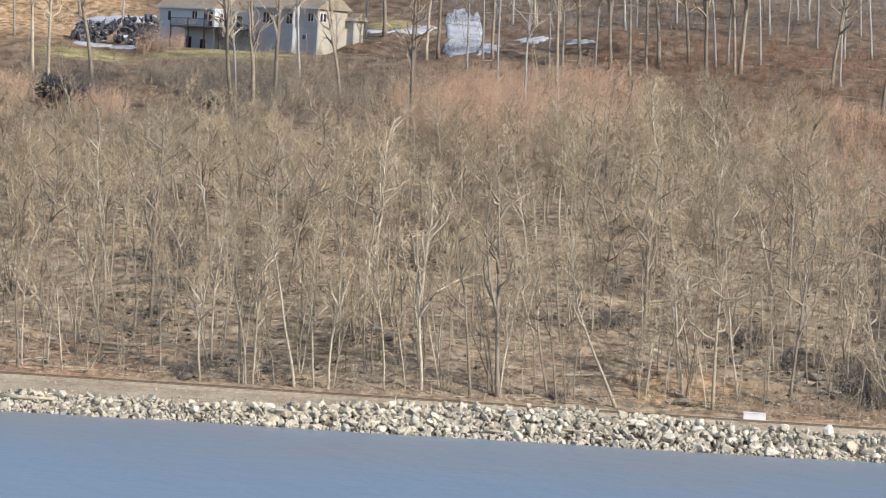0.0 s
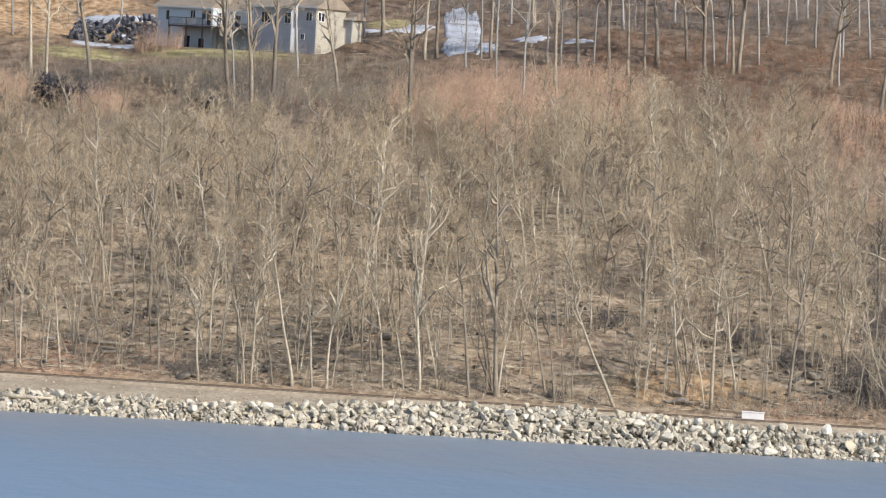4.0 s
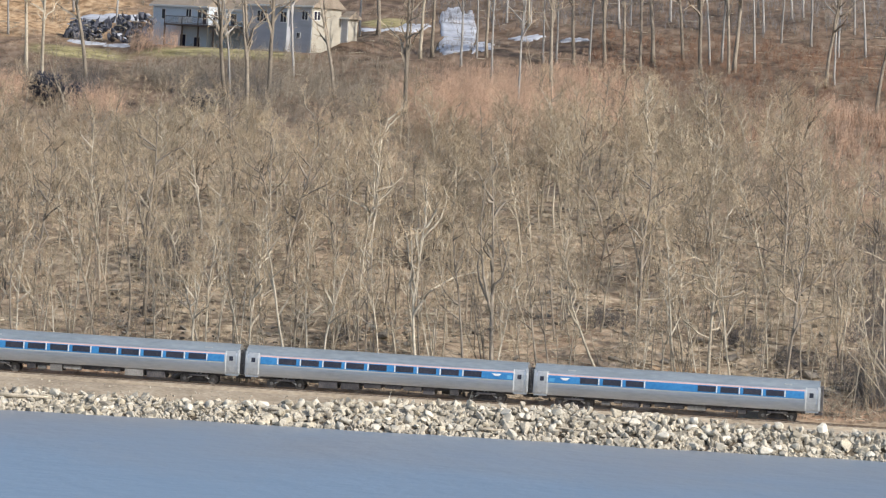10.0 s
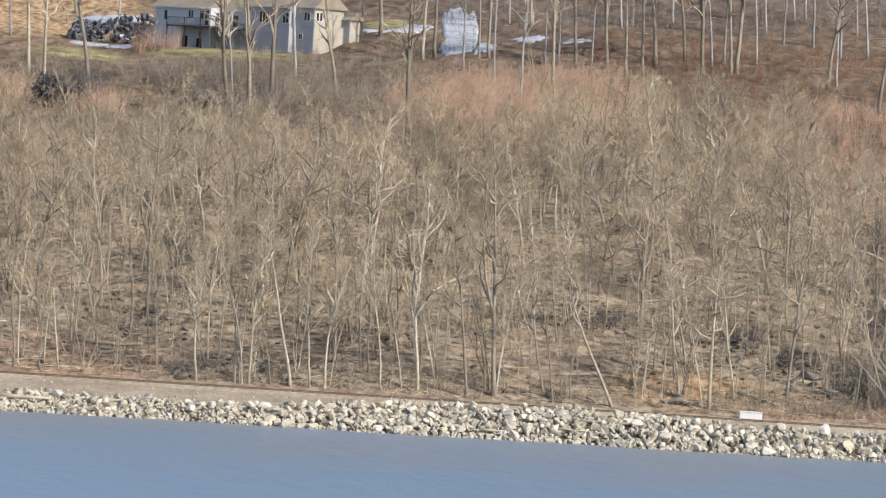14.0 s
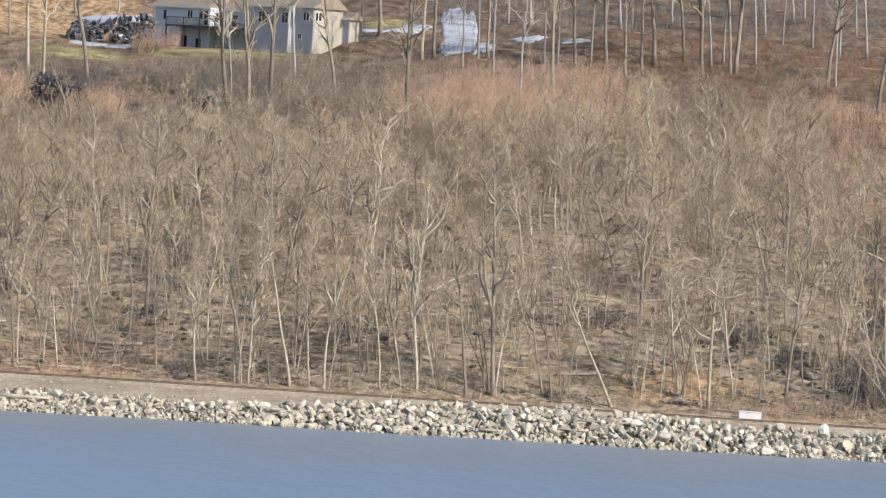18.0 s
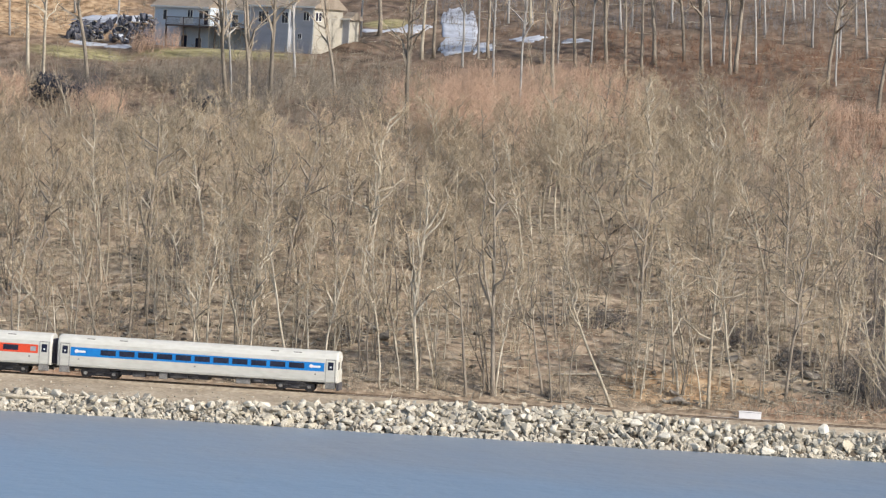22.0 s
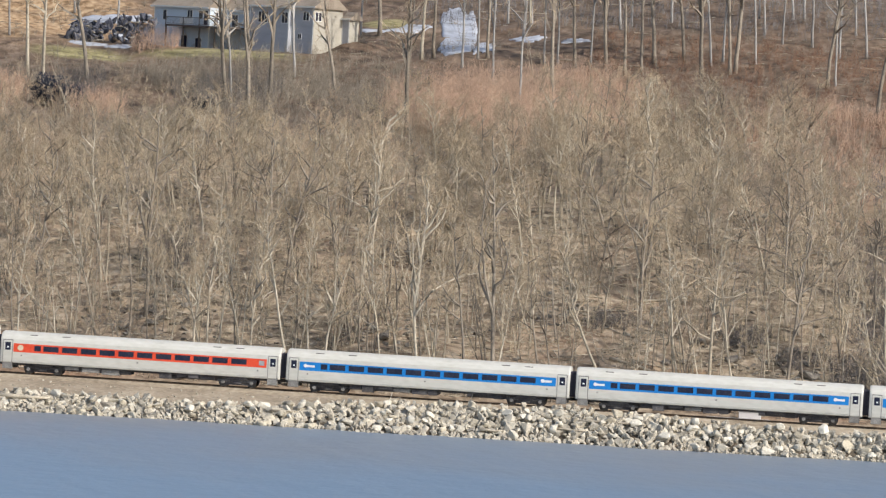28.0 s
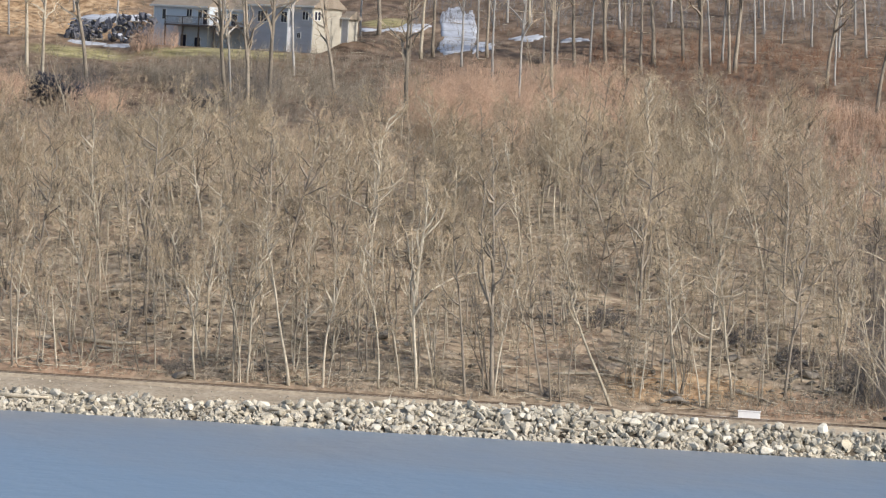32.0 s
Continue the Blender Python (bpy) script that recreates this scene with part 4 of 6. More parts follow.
        for x in (2.6, 3.2, 5.35, 15.4, 16.1, 18.2):
            part("air_pipe", Build().tube([(x, s * 1.2, 0.35), (x + 0.1, s * 1.24, 0.8), (x + 0.05, s * 1.2, 1.25)], [0.06, 0.07, 0.06], 6), M_grime, c)
    cap = [(w + 0.012, z + 0.012) for w, z in [(lerp_half(LOC, 4.10), 4.10)] + LOC[5:]]
    ring_c = [(-w, z) for w, z in cap] + [(w, z) for w, z in reversed(cap[:-1])]
    part("roof", Build().loft([[(x, y, z) for y, z in ring_c] for x in (1.95, L - 0.12)]), roof_paint, c, "dark painted roof")
    part("frame", Build().box(0.9, L - 0.1, -1.0, 1.0, 0.85, 1.3), M_under, c)
    part("fuel_tank", Build().box(6.9, 14.2, -1.36, 1.36, 0.30, 0.80, 0.12), M_under, c)
    part("battery_box", Build().box(11.6, 14.0, -1.44, -1.2, 0.32, 0.72, 0.03), M_grime if not heritage else M_under, c)
    part("tank_pipe", Build().tube([(7.2, -1.42, 0.42), (9.8, -1.42, 0.42)], [0.13, 0.13], 10), M_grime, c)
    for x in (3.6, L - 3.7):
        bogie(c, x, 2.75, 2)
    for x, w in ((5.4, 0.35), (8.0, 0.9), (11.5, 1.2), (14.6, 1.0), (16.4, 0.5)):
        part("roof_hatch", Build().box(x, x + w, -0.5, 0.5, 4.3, 4.42, 0.03), roof_paint, c)
    part("diaphragm", Build().box(L, L + 0.32, -0.6, 0.6, 1.0, 3.4, 0.08), M_rubber, c)
    if not heritage:
        txt = bpy.data.curves.new("road_number", "FONT")
        txt.body, txt.size, txt.extrude, txt.space_character = "216", 0.78, 0.004, 1.2
        txt.offset = 0.016
        tmp = bpy.data.objects.new("tmp", txt)
        scene.collection.objects.link(tmp)
        bpy.context.view_layer.update()
        me = bpy.data.meshes.new_from_object(tmp.evaluated_get(bpy.context.evaluated_depsgraph_get()))
        bpy.data.objects.remove(tmp)
        me.materials.clear()
        me.materials.append(M_letter)
        part("road_number", me, M_letter, c, "white number 216", at=pose(12.75, -1.534, 2.26, 90, 0, 0))
    return c


# ---- where the trees that stand out are: place and height; those that lean: place, height and lean ----
POLES_WEST = [
    (-41.2, 7.9, 13.1), (-39, 28.2, 8.8), (-38.9, 8.3, 9.4), (-38.7, 9.2, 10.8), (-35.4, 25.5, 9.8), (-27.4, 25.1, 7.6), (-22.8, 13.2, 10.6), (-19.9, 7, 13.4), (-19.6, 7, 12.4),
    (-12.2, 24.5, 9.5), (-12.1, 15, 10.1), (-8.5, 12.2, 11.6), (-7, 30.3, 6), (-5, 24.1, 7.5), (4.5, 9.5, 9), (6, 8.3, 7.4), (6.1, 29.3, 7.6),
]
POLES_EAST = [
    (6.9, 9.5, 5.5), (9.2, 7.3, 12.2), (10.1, 7.4, 8), (14.2, 29.9, 7.6), (17.4, 11.5, 9.9), (17.8, 15.9, 8.2), (18.8, 22.3, 9.2), (19, 10.6, 9.4), (19.1, 11.6, 10.1),
    (19.8, 24.7, 8.6), (21.6, 16.1, 11.6), (22.9, 8.5, 8.4), (27, 25.1, 8.6), (28.3, 12.3, 7.4), (31.8, 15.8, 10.5), (32.8, 13.3, 7.4), (35.5, 15.6, 10.6),
]
LEANING_POLES = [
    (-40.4, 7, 2.9, -34), (-29.4, 8.8, 5.2, -17), (-28.5, 26.7, 7.8, -13), (-27.4, 13.5, 7.5, 2), (-17.3, 27.4, 9.8, -7), (-11.5, 7, 10.2, 1), (-6.2, 14.5, 7.4, -7), (2.7, 9.3, 9.9, -7),
]
SLENDER = [
    (-45.3, 50.2, 8.3), (-44.9, 38.4, 11.8), (-41, 8.7, 14), (-38.4, 46.1, 7.4), (-32.6, 19.8, 16.7), (-28.1, 10, 11.9), (-24.5, 25.8, 11.4), (-23.9, 13.3, 16.4), (-21.1, 28.7, 11.7),
    (-20.3, 7, 15.9), (-17.4, 38.7, 8.4), (-15.1, 7, 16.2), (-13.3, 7, 15.6), (-12, 7, 14.2), (-10.6, 20.6, 14), (-8.8, 25.5, 13), (1.2, 7.4, 16.3), (3.9, 8.1, 13.7),
    (7.2, 44.9, 9.5), (11.1, 58.3, 11.5), (13.7, 88.1, 11), (20.6, 10.7, 14.1), (23.2, 25.6, 9.2), (25.6, 11.2, 13.9), (31.5, 30.6, 8.7), (33.8, 24, 13.5), (34.8, 58.9, 10.3),
]
LEANING_SLENDER = [
    (-34.2, 13.1, 16.1, -8), (-25.6, 40.5, 9, 3), (-24, 7, 13.5, -7), (-10.1, 43.1, 7.8, -7), (-2.7, 29.4, 9.9, 2), (-1.7, 14.8, 11.2, 3), (9.4, 45.5, 10.1, -10), (33.5, 42.5, 11.7, 1),
    (37.2, 35.5, 11.7, -8),
]
BROAD = [
    (-48.8, 46.2, 10.2), (-42.5, 24.2, 17.6), (-36.7, 27.1, 18), (-31.8, 24.4, 20.1), (-19, 7, 14.9), (-17, 7, 8.3), (-6.8, 8, 14), (-3.4, 8.4, 19.3), (-2.8, 43.7, 10.7),
    (2.7, 42.7, 13.1), (3.7, 8.1, 22.4), (15, 61.6, 14.8), (15.8, 23.4, 18), (20.6, 50.3, 11.4), (29.6, 27.5, 16.4), (30.4, 11.6, 17.3), (32.4, 42, 11.9), (37.7, 35.5, 13.6),
]
LEANING_BROAD = [
    (-23.8, 11.5, 14.1, -11), (-20.8, 32.8, 16.7, -9), (-19.6, 32.5, 18, 3), (-12.1, 33.2, 17.4, 1), (-6.1, 42.8, 10.2, 1), (25.2, 66.6, 12.2, -9),
]
CLUMPS = [
    (-37.1, 13.3, 14.1, -10), (3.2, 9.4, 11.4, -8), (-29.4, 39.4, 7.3, 1),
]
DARK_TREES = [
    (-32.2, 38.7, 14.2, -10), (8.2, 8.8, 14, -11), (11.9, 41.2, 16.3, -8), (22.5, 57.9, 9.2, -3), (23.8, 62.3, 7.8, -5),
]
STOUT_TALL_TREES = [
    (-71, 158.5), (-65.5, 141), (-61.5, 148.6), (-43.2, 141.8), (-38.6, 129.9), (-38.4, 145.8), (-32.8, 204.8), (-31.5, 153.1), (-24.7, 184.6), (-23.3, 186.5), (-18.7, 121.2), (-16.2, 185.8),
    (-5, 186), (-4.4, 148.7), (-0.9, 186.1), (2.1, 180.3), (5.2, 187.3), (8.9, 191), (12, 177.7), (15.3, 182.9), (15.9, 184.4), (28.1, 171.3), (34.9, 150.8),
]
THIN_TALL_TREES = [
    (-78.8, 184.4), (-75.6, 212.5), (-67.8, 203), (-43.1, 145.1), (-38.9, 169), (-35.5, 206.5), (-18.7, 178.7), (-17.4, 185.2), (-17, 218.5), (-13.7, 215.8), (-13.6, 168), (-8.9, 186.7),
    (-7.7, 142.9), (-7.3, 188.1), (-3, 187.7), (-1.6, 218.3), (-0.3, 221.7), (4.2, 180.5), (5, 222.7), (12.5, 189), (13.9, 191.3), (14.8, 212), (16.6, 230.1), (18, 216.9),
    (18.2, 189.5), (20.7, 210), (21.3, 227.5), (22.8, 228.6), (24.7, 210.2), (28.6, 202.8), (29.1, 172.6), (30.2, 218), (32.2, 201.1),
]


# ---- trees ----
# limbs start, count, reach, thickness and crookedness of each kind of tree
HABIT = {"p": (0.50, 5, 0.16, 0.0066, 0.045), "s": (0.40, 9, 0.25, 0.0074, 0.055), "b": (0.36, 10, 0.38, 0.0085, 0.06), "m": (0.40, 5, 0.24, 0.006, 0.06),
         "t": (0.33, 17, 0.17, 0.0088, 0.03), "h": (0.28, 11, 0.42, 0.0095, 0.08), "B": (0.36, 13, 0.36, 0.0105, 0.018), "L": (0.42, 10, 0.28, 0.0098, 0.02)}
# branches to a limb, shoots to a branch, thickness of the shoots
TWIGGY = {"p": (4, 7, 0.010), "m": (4, 7, 0.010), "s": (5, 12, 0.0088), "b": (5, 11, 0.0095), "t": (4, 5, 0.012), "h": (5, 20, 0.0064), "B": (6, 9, 0.010), "L": (6, 9, 0.010)}


def bare_tree(seed, h, kind, stout=1.0):
    """Trunk, main limbs and finer crown of a leafless tree. kind: p pole-like sapling, s slender, b broad-crowned, m several stems, t tall with a high crown,
    h with a low wide crown, B an oak with long level limbs, L one that leans to the left and then turns up. Also gives the trunk's width."""
    r = random.Random(seed)
    trunk, limbs, twigs = Build(), [], Build()
    first, count, reach, thick, wob = HABIT[kind]
    branch_count, shoot_count, fine = TWIGGY[kind]
    oak = kind in "bBLh"

    def bent(p, d, ln, k, jit, rise):
        path, q = [Vector(p)], Vector(p)
        for _ in range(k):
            d = (d + Vector((r.gauss(0, jit), r.gauss(0, jit), rise + r.gauss(0, jit * 0.6)))).normalized()
            q = q + d * ln / k
            path.append(q.copy())
        return path, d

    def along(path, f):
        k = f * (len(path) - 1)
        i = min(len(path) - 2, int(k))
        return path[i].lerp(path[i + 1], k - i), (path[i + 1] - path[i]).normalized()

    def off(d, lo, hi):
        """A way that leaves d by an angle in that range of degrees."""
        a = d.orthogonal().normalized()
        a.rotate(Matrix.Rotation(r.uniform(0, 6.283), 3, d))
        t = radians(r.uniform(lo, hi))
        return (d * math.cos(t) + a * math.sin(t)).normalized()

    def branch(p, d, ln, rr):
        path, d1 = bent(p, d, ln, 2, 0.34, 0.06)
        if oak and kind != "h":
            twigs.tube(path, [rr, rr * 0.6, 0.006], 3, caps=False)
        else:
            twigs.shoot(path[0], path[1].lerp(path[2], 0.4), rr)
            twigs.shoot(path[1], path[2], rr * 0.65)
        for _ in range(shoot_count):
            q, v = along(path, r.uniform(0.15, 1))
            v = off(v, 25, 85)
            v.z += 0.1
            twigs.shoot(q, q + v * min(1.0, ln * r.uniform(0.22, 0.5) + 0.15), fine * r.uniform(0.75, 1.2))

    def limb(p, d, ln, rr):
        k = 6 if oak else 4
        path, d1 = bent(p, d, ln, k, 0.42 if kind in "bB" else 0.34, 0.12)
        limbs.append(Build().tube(path, [rr * (1 - 0.8 * i / k) + 0.006 for i in range(k + 1)], 4 if kind in "bBL" else 3, caps=False))
        for j in range(branch_count):
            f = 0.25 + 0.75 * (j + r.random()) / branch_count
            q, v = along(path, f)
            branch(q, (off(v, 30, 75) + Vector((0, 0, 0.12))).normalized(), ln * r.uniform(0.32, 0.6) * (1.15 - 0.45 * f), rr * 0.34 * (1 - 0.5 * f) + 0.005)
        branch(path[-1], d1, ln * 0.35, rr * 0.22 + 0.004)

    stems = 1 if kind != "m" else r.randint(3, 4)
    r0 = (h * thick + 0.015) * stout
    for s_ in range(stems):
        lean = Vector((r.gauss(0, 0.02), r.gauss(0, 0.02), 1)) if stems == 1 else Vector((r.gauss(0, 0.15), r.gauss(0, 0.15), 1))
        hh = h * (1 if s_ == 0 else r.uniform(0.65, 0.95))
        foot = Vector((0, 0, -0.5)) + Vector((r.gauss(0, 0.1), r.gauss(0, 0.1), 0)) * (stems > 1)
        if kind == "L":
            low, d1 = bent(foot, Vector((-0.46, 0, 1)).normalized(), h * 0.62, 6, 0.05, 0.0)
            high, d1 = bent(low[-1], Vector((-0.12, 0, 1)).normalized(), h * 0.42, 5, 0.05, 0.04)
            path = low + high[1:]
        else:
            path, d1 = bent(foot, lean.normalized(), hh + 0.5, 11, wob, 0.02)
        rads = [r0 * (1.3 if i == 0 else 1.0) * (1 - 0.84 * (i / 11) ** 1.1) for i in range(12)]
        trunk.tube(path, rads, 7)
        if kind in "bsthB" and r.random() < (0.85 if kind == "t" else 0.75):  # a fork: a second leader
            f = r.uniform(0.34, 0.58) if kind != "t" else r.uniform(0.06, 0.5)
            q, v = along(path, f)
            fork, fd = bent(q, off(v, *((5, 14) if kind == "t" else (14, 30))), hh * (1 - f) * 0.92, 7, wob * 1.5, 0.05)
            rf = r0 * (1 - 0.75 * f) * 0.85
            trunk.tube(fork, [rf * (1 - 0.82 * i / 7) for i in range(8)], 6)
            for j in range(count // 2):
                g = 0.25 + 0.75 * (j + r.random()) / (count // 2)
                q, v = along(fork, g)
                limb(q, off(v, 22, 55), hh * reach * 0.8 * (1.1 - 0.6 * g) * r.uniform(0.6, 1.1), rf * (1 - 0.7 * g) * r.uniform(0.45, 0.75))
        for j in range(count):
            g = (j + r.random()) / count
            f = first + (0.99 - first) * g
            q, v = along(path, f)
            spread = {"h": (30, 78), "B": (40, 80)}.get(kind, (24, 58))
            limb(q, off(v, *spread), hh * reach * (1.15 - 0.7 * g) * r.uniform(0.6, 1.2), r0 * (1 - 0.68 * f) * r.uniform(0.55, 0.95) + (0.03 if kind in "bBL" else 0.018 if oak else 0.016))
        branch(path[-1], d1, hh * 0.08, 0.015)
        for j in range(4):  # dead snags low on the trunk
            q, v = along(path, r.uniform(0.12, first))
            twigs.spike(q, q + off(v, 40, 90) * r.uniform(0.4, 1.6), 0.016)
    return trunk, limbs, twigs, 2 * r0


KINDS = {}
for kind, hs in (("p", (6, 7, 8, 9, 7.5, 10)), ("s", (10, 12, 13, 15, 11, 14, 9)), ("b", (11, 13, 15, 12, 17, 14)), ("m", (8, 10, 11, 9)), ("t", (21, 24, 22, 25, 23, 26, 20)), ("h", (9, 10.5, 12, 8, 11, 10)), ("B", (17,)), ("L", (16,))):
    for i, h in enumerate(hs):
        trunk, limbs, twigs, width = bare_tree(100 + i * 7 + ord(kind), h, kind, (0.85, 1.15, 1.0, 1.35)[i % 4])
        dark = i % 3 == 2 if kind != "t" else i % 2 == 1
        bark = M_bark_dark if dark else M_bark_mid if kind in "BL" else M_bark_grey if kind == "t" and i % 4 == 0 else M_bark
        parts = [("trunk", trunk.mesh("trunk", bark, True))]
        if kind in "bBL":
            parts += [("limb", b.mesh("limb", bark, True)) for b in limbs]
            parts.append(("crown", twigs.mesh("crown", M_twig)))
        else:
            whole = Build()
            for b in limbs:
                whole.add(b.v, b.f)
            k = len(whole.f)
            whole.add(twigs.v, twigs.f)
            me = whole.mesh("crown", bark)
            me.materials.append(M_twig)
            me.polygons.foreach_set("material_index", [0] * k + [1] * (len(whole.f) - k))
            parts.append(("crown", me))
        KINDS.setdefault(kind, []).append((h, parts, dark, width))


def joined_woods(name, rows, label, bark=None, shoots=None):
    """Trees too far off to pick apart, as one mesh; rows: place, height, kind, variant, turn, lean."""
    soup = {}
    V, F, M, base = [], [], [], 0
    for x, y, h, kind, i, turn, lean in rows:
        h0, parts, dark, _ = KINDS[kind][i % len(KINDS[kind])]
        for what, me in parts:
            if me.name not in soup:
                me.calc_loop_triangles()
                v = np.empty(len(me.vertices) * 3, np.float32)
                f = np.empty(len(me.loop_triangles) * 3, np.int32)
                m = np.empty(len(me.polygons), np.int32)
                t = np.empty(len(me.loop_triangles), np.int32)
                me.vertices.foreach_get("co", v)
                me.loop_triangles.foreach_get("vertices", f)
                me.polygons.foreach_get("material_index", m)
                me.loop_triangles.foreach_get("polygon_index", t)
                soup[me.name] = (v.reshape(-1, 3), f.reshape(-1, 3), np.where(m[t] == 1, 2, 2 if what == "crown" and len(me.materials) == 1 else 1 if dark else 0))
            v, f, m = soup[me.name]
            k = h / h0
            mat = np.array((Euler((0.0, radians(lean), 0)).to_matrix() @ Matrix.Rotation(turn, 3, "Z")) @ Matrix.Diagonal((k, k, k)))
            V.append(v @ mat.T + np.array(lie(x, y)))
            F.append(f + base)
            M.append(m)
            base += len(v)
    V, F, M = np.concatenate(V).astype(np.float32), np.concatenate(F).astype(np.int32), np.concatenate(M).astype(np.int32)
    me = bpy.data.meshes.new(name)
    me.vertices.add(len(V))
    me.vertices.foreach_set("co", V.ravel())
    me.loops.add(F.size)
    me.loops.foreach_set("vertex_index", F.ravel())
    me.polygons.add(len(F))
    me.polygons.foreach_set("loop_start", np.arange(0, F.size, 3, dtype=np.int32))
    for m in (bark or M_bark_mid, M_bark_dark, shoots or M_twig):
        me.materials.append(m)
    me.polygons.foreach_set("material_index", M)
    me.update(calc_edges=True)
    return tagged(new(name, me), label, "woods", kind="stuff")


TREE_LABELS = {"p": "young pole-thin bare tree near the railway", "m": "clump of several thin bare stems from one root", "s": "slender leafless tree on the leaf-covered slope", "b": "broad bare tree with crooked spreading limbs",
               "t": "tall bare tree with a long pale trunk", "B": "stout bare oak with long level limbs", "L": "stout bare tree leaning over and turning up"}
LEAN = -2.6  # the whole wood leans a little left, to fit the camera's view


def plant(x, y, h, kind, lean, rng, width=0.0, dark_only=False, thin=1.0):
    """A tree of its own; of its kind's variants the one whose trunk comes closest to the width."""
    rows = [row for row in KINDS[kind] if row[2] or not dark_only]
    wish = width or 2 * (h * HABIT[kind][3] + 0.015) * rng.uniform(0.8, 1.3) * thin
    rows = sorted(rows, key=lambda row: abs(row[3] * h / row[0] - wish) * rng.uniform(0.5, 1.5))
    h0, parts, dark, d0 = rows[0]
    k = h / h0
    tree = tagged(new("bare_tree"), ("dark-barked " if dark else "") + TREE_LABELS[kind], "tree", "trees on the slope")
    turn = rng.uniform(0, 6.283) if kind not in "BL" else 0.0
    tree.matrix_basis = Matrix.Translation(lie(x, y)) @ Euler((radians(rng.gauss(0, 1.0)), radians(lean), 0)).to_matrix().to_4x4() @ Matrix.Rotation(turn, 4, "Z")
    w = k * min(1.3, max(0.75, wish / (d0 * k)))
    for name, me in parts:
        ob = part(name, me, None, tree)
        ob.matrix_basis = Matrix.Diagonal((w, w, k, 1))
    return tree


def forest():
    r = random.Random(11)
    spots = []
    named = [("p", POLES_WEST + POLES_EAST, LEANING_POLES), ("s", SLENDER, LEANING_SLENDER), ("b", BROAD, LEANING_BROAD), ("m", [], CLUMPS)]
    for kind, upright, leaning in named:
        for x, y, h, *lean in upright + leaning:
            plant(x, max(7.4, y), max(5, h), kind, lean[0] if lean else LEAN + r.gauss(0, 1), r, thin=0.95)
            spots.append((x, y))
    for x, y, h, lean in DARK_TREES:
        plant(x, y, h, "s", lean, r, dark_only=True)
        spots.append((x, y))
    plant(14.9, 7.4, 16.9, "L", 0, r)
    plant(23.5, 8.3, 18.3, "B", LEAN, r)
    spots += [(14.9, 7.4), (23.5, 8.3)]
    for rows, width in ((STOUT_TALL_TREES, 0.52), (THIN_TALL_TREES, 0.31)):
        for x, y in rows:
            plant(x, y - 1.0, r.uniform(20, 26), "t", LEAN + r.gauss(0, 0.6), r, width * r.uniform(0.85, 1.2))
            spots.append((x, y))
    for x, y, h, lean in ((39.5, 12.5, 8.5, -27), (40.4, 11.0, 9.0, -34), (41.2, 13.5, 9.5, -30), (38.2, 16.0, 7.5, -20), (42.0, 10.2, 8.0, -38), (41.6, 12.0, 8.0, -33), (40.9, 9.4, 7.0, -24), (36.8, 10.0, 6.5, 14)):
        plant(x, y, h, "p", lean, r)

    def free(x, y, d):
        return all((x - a) ** 2 + (y - b) ** 2 > d * d for a, b in spots)

    def fill(count, y0, y1, power, gap, hs, kinds):
        made = 0
        while made < count:
            y = y0 + (y1 - y0) * r.random() ** power
            x = r.uniform(-46 - 0.17 * y, 46 - 0.03 * y)
            if not free(x, y, gap):
                continue
            spots.append((x, y))
            plant(x, y, r.uniform(*hs), r.choice(kinds), r.gauss(LEAN, 3), r)
            made += 1

    fill(72, 7.4, 26, 0.9, 0.7, (5, 11.5), "ppppppspm")
    fill(50, 18, 60, 1.0, 1.8, (8, 13), "sbbs")
    broad = []
    while len(broad) < 30:
        y = r.uniform(48, 94)
        x = r.uniform(-48 - 0.17 * y, 46 - 0.03 * y)
        if free(x, y, 3.0) and y < 78 + 16 * step(-10, 10, x) * step(38, 26, x):
            spots.append((x, y))
            broad.append((x, y, r.uniform(9, 13), "b", r.randrange(20), r.uniform(0, 6.28), r.gauss(LEAN, 2)))
    joined_woods("crooked_woods", broad, "broad bare trees with crooked pale limbs up the slope", M_bark)
    woods = [[], [], [], [], []]
    count = 0
    while count < 272:
        y = 17 + 98 * r.random() ** 0.85
        x = r.uniform(-50 - 0.17 * y, 48 - 0.03 * y)
        limit = 74 + 38 * step(-16, 18, x) - 50 * step(22, 38, x) + 4 * math.sin(x * 0.3)
        if y > limit or not free(x, y, 1.7):
            continue
        spots.append((x, y))
        count += 1
        stand = noise.noise(Vector((x * 0.07, y * 0.05, 3.0))) + r.gauss(0, 0.15)
        woods[4 if x > 30 + r.gauss(0, 3) else 0 if stand > 0.22 else 1 if stand > 0.0 else 2 if stand > -0.22 else 3].append((x, y, r.uniform(7.5, 11.5) * (1 - 0.2 * step(24, 36, x)), "h" if r.random() < 0.3 + 0.6 * step(25, 50, y) else "s", r.randrange(20), r.uniform(0, 6.28), r.gauss(LEAN, 2)))
    for rows, shoots, tone in zip(woods, (M_twig_olive, M_twig, M_twig_pink, M_twig, M_twig_umber), ("olive-grey", "grey-brown", "rosy brown", "tan", "dark umber")):
        joined_woods("hillside_woods", rows, "dense leafless " + tone + " woods covering the hillside", shoots=shoots)
    thin = []
    while len(thin) < 186:
        y = 9 + 38 * r.random()
        x = r.uniform(-47 - 0.17 * y, 47 - 0.03 * y)
        thin.append((x, y, r.uniform(3.5, 9), r.choice("ppppm"), r.randrange(20), r.uniform(0, 6.28), r.gauss(LEAN, 4)))
    joined_woods("thin_understory", thin, "thin crooked bare saplings crowding between the trunks")
    mid = []
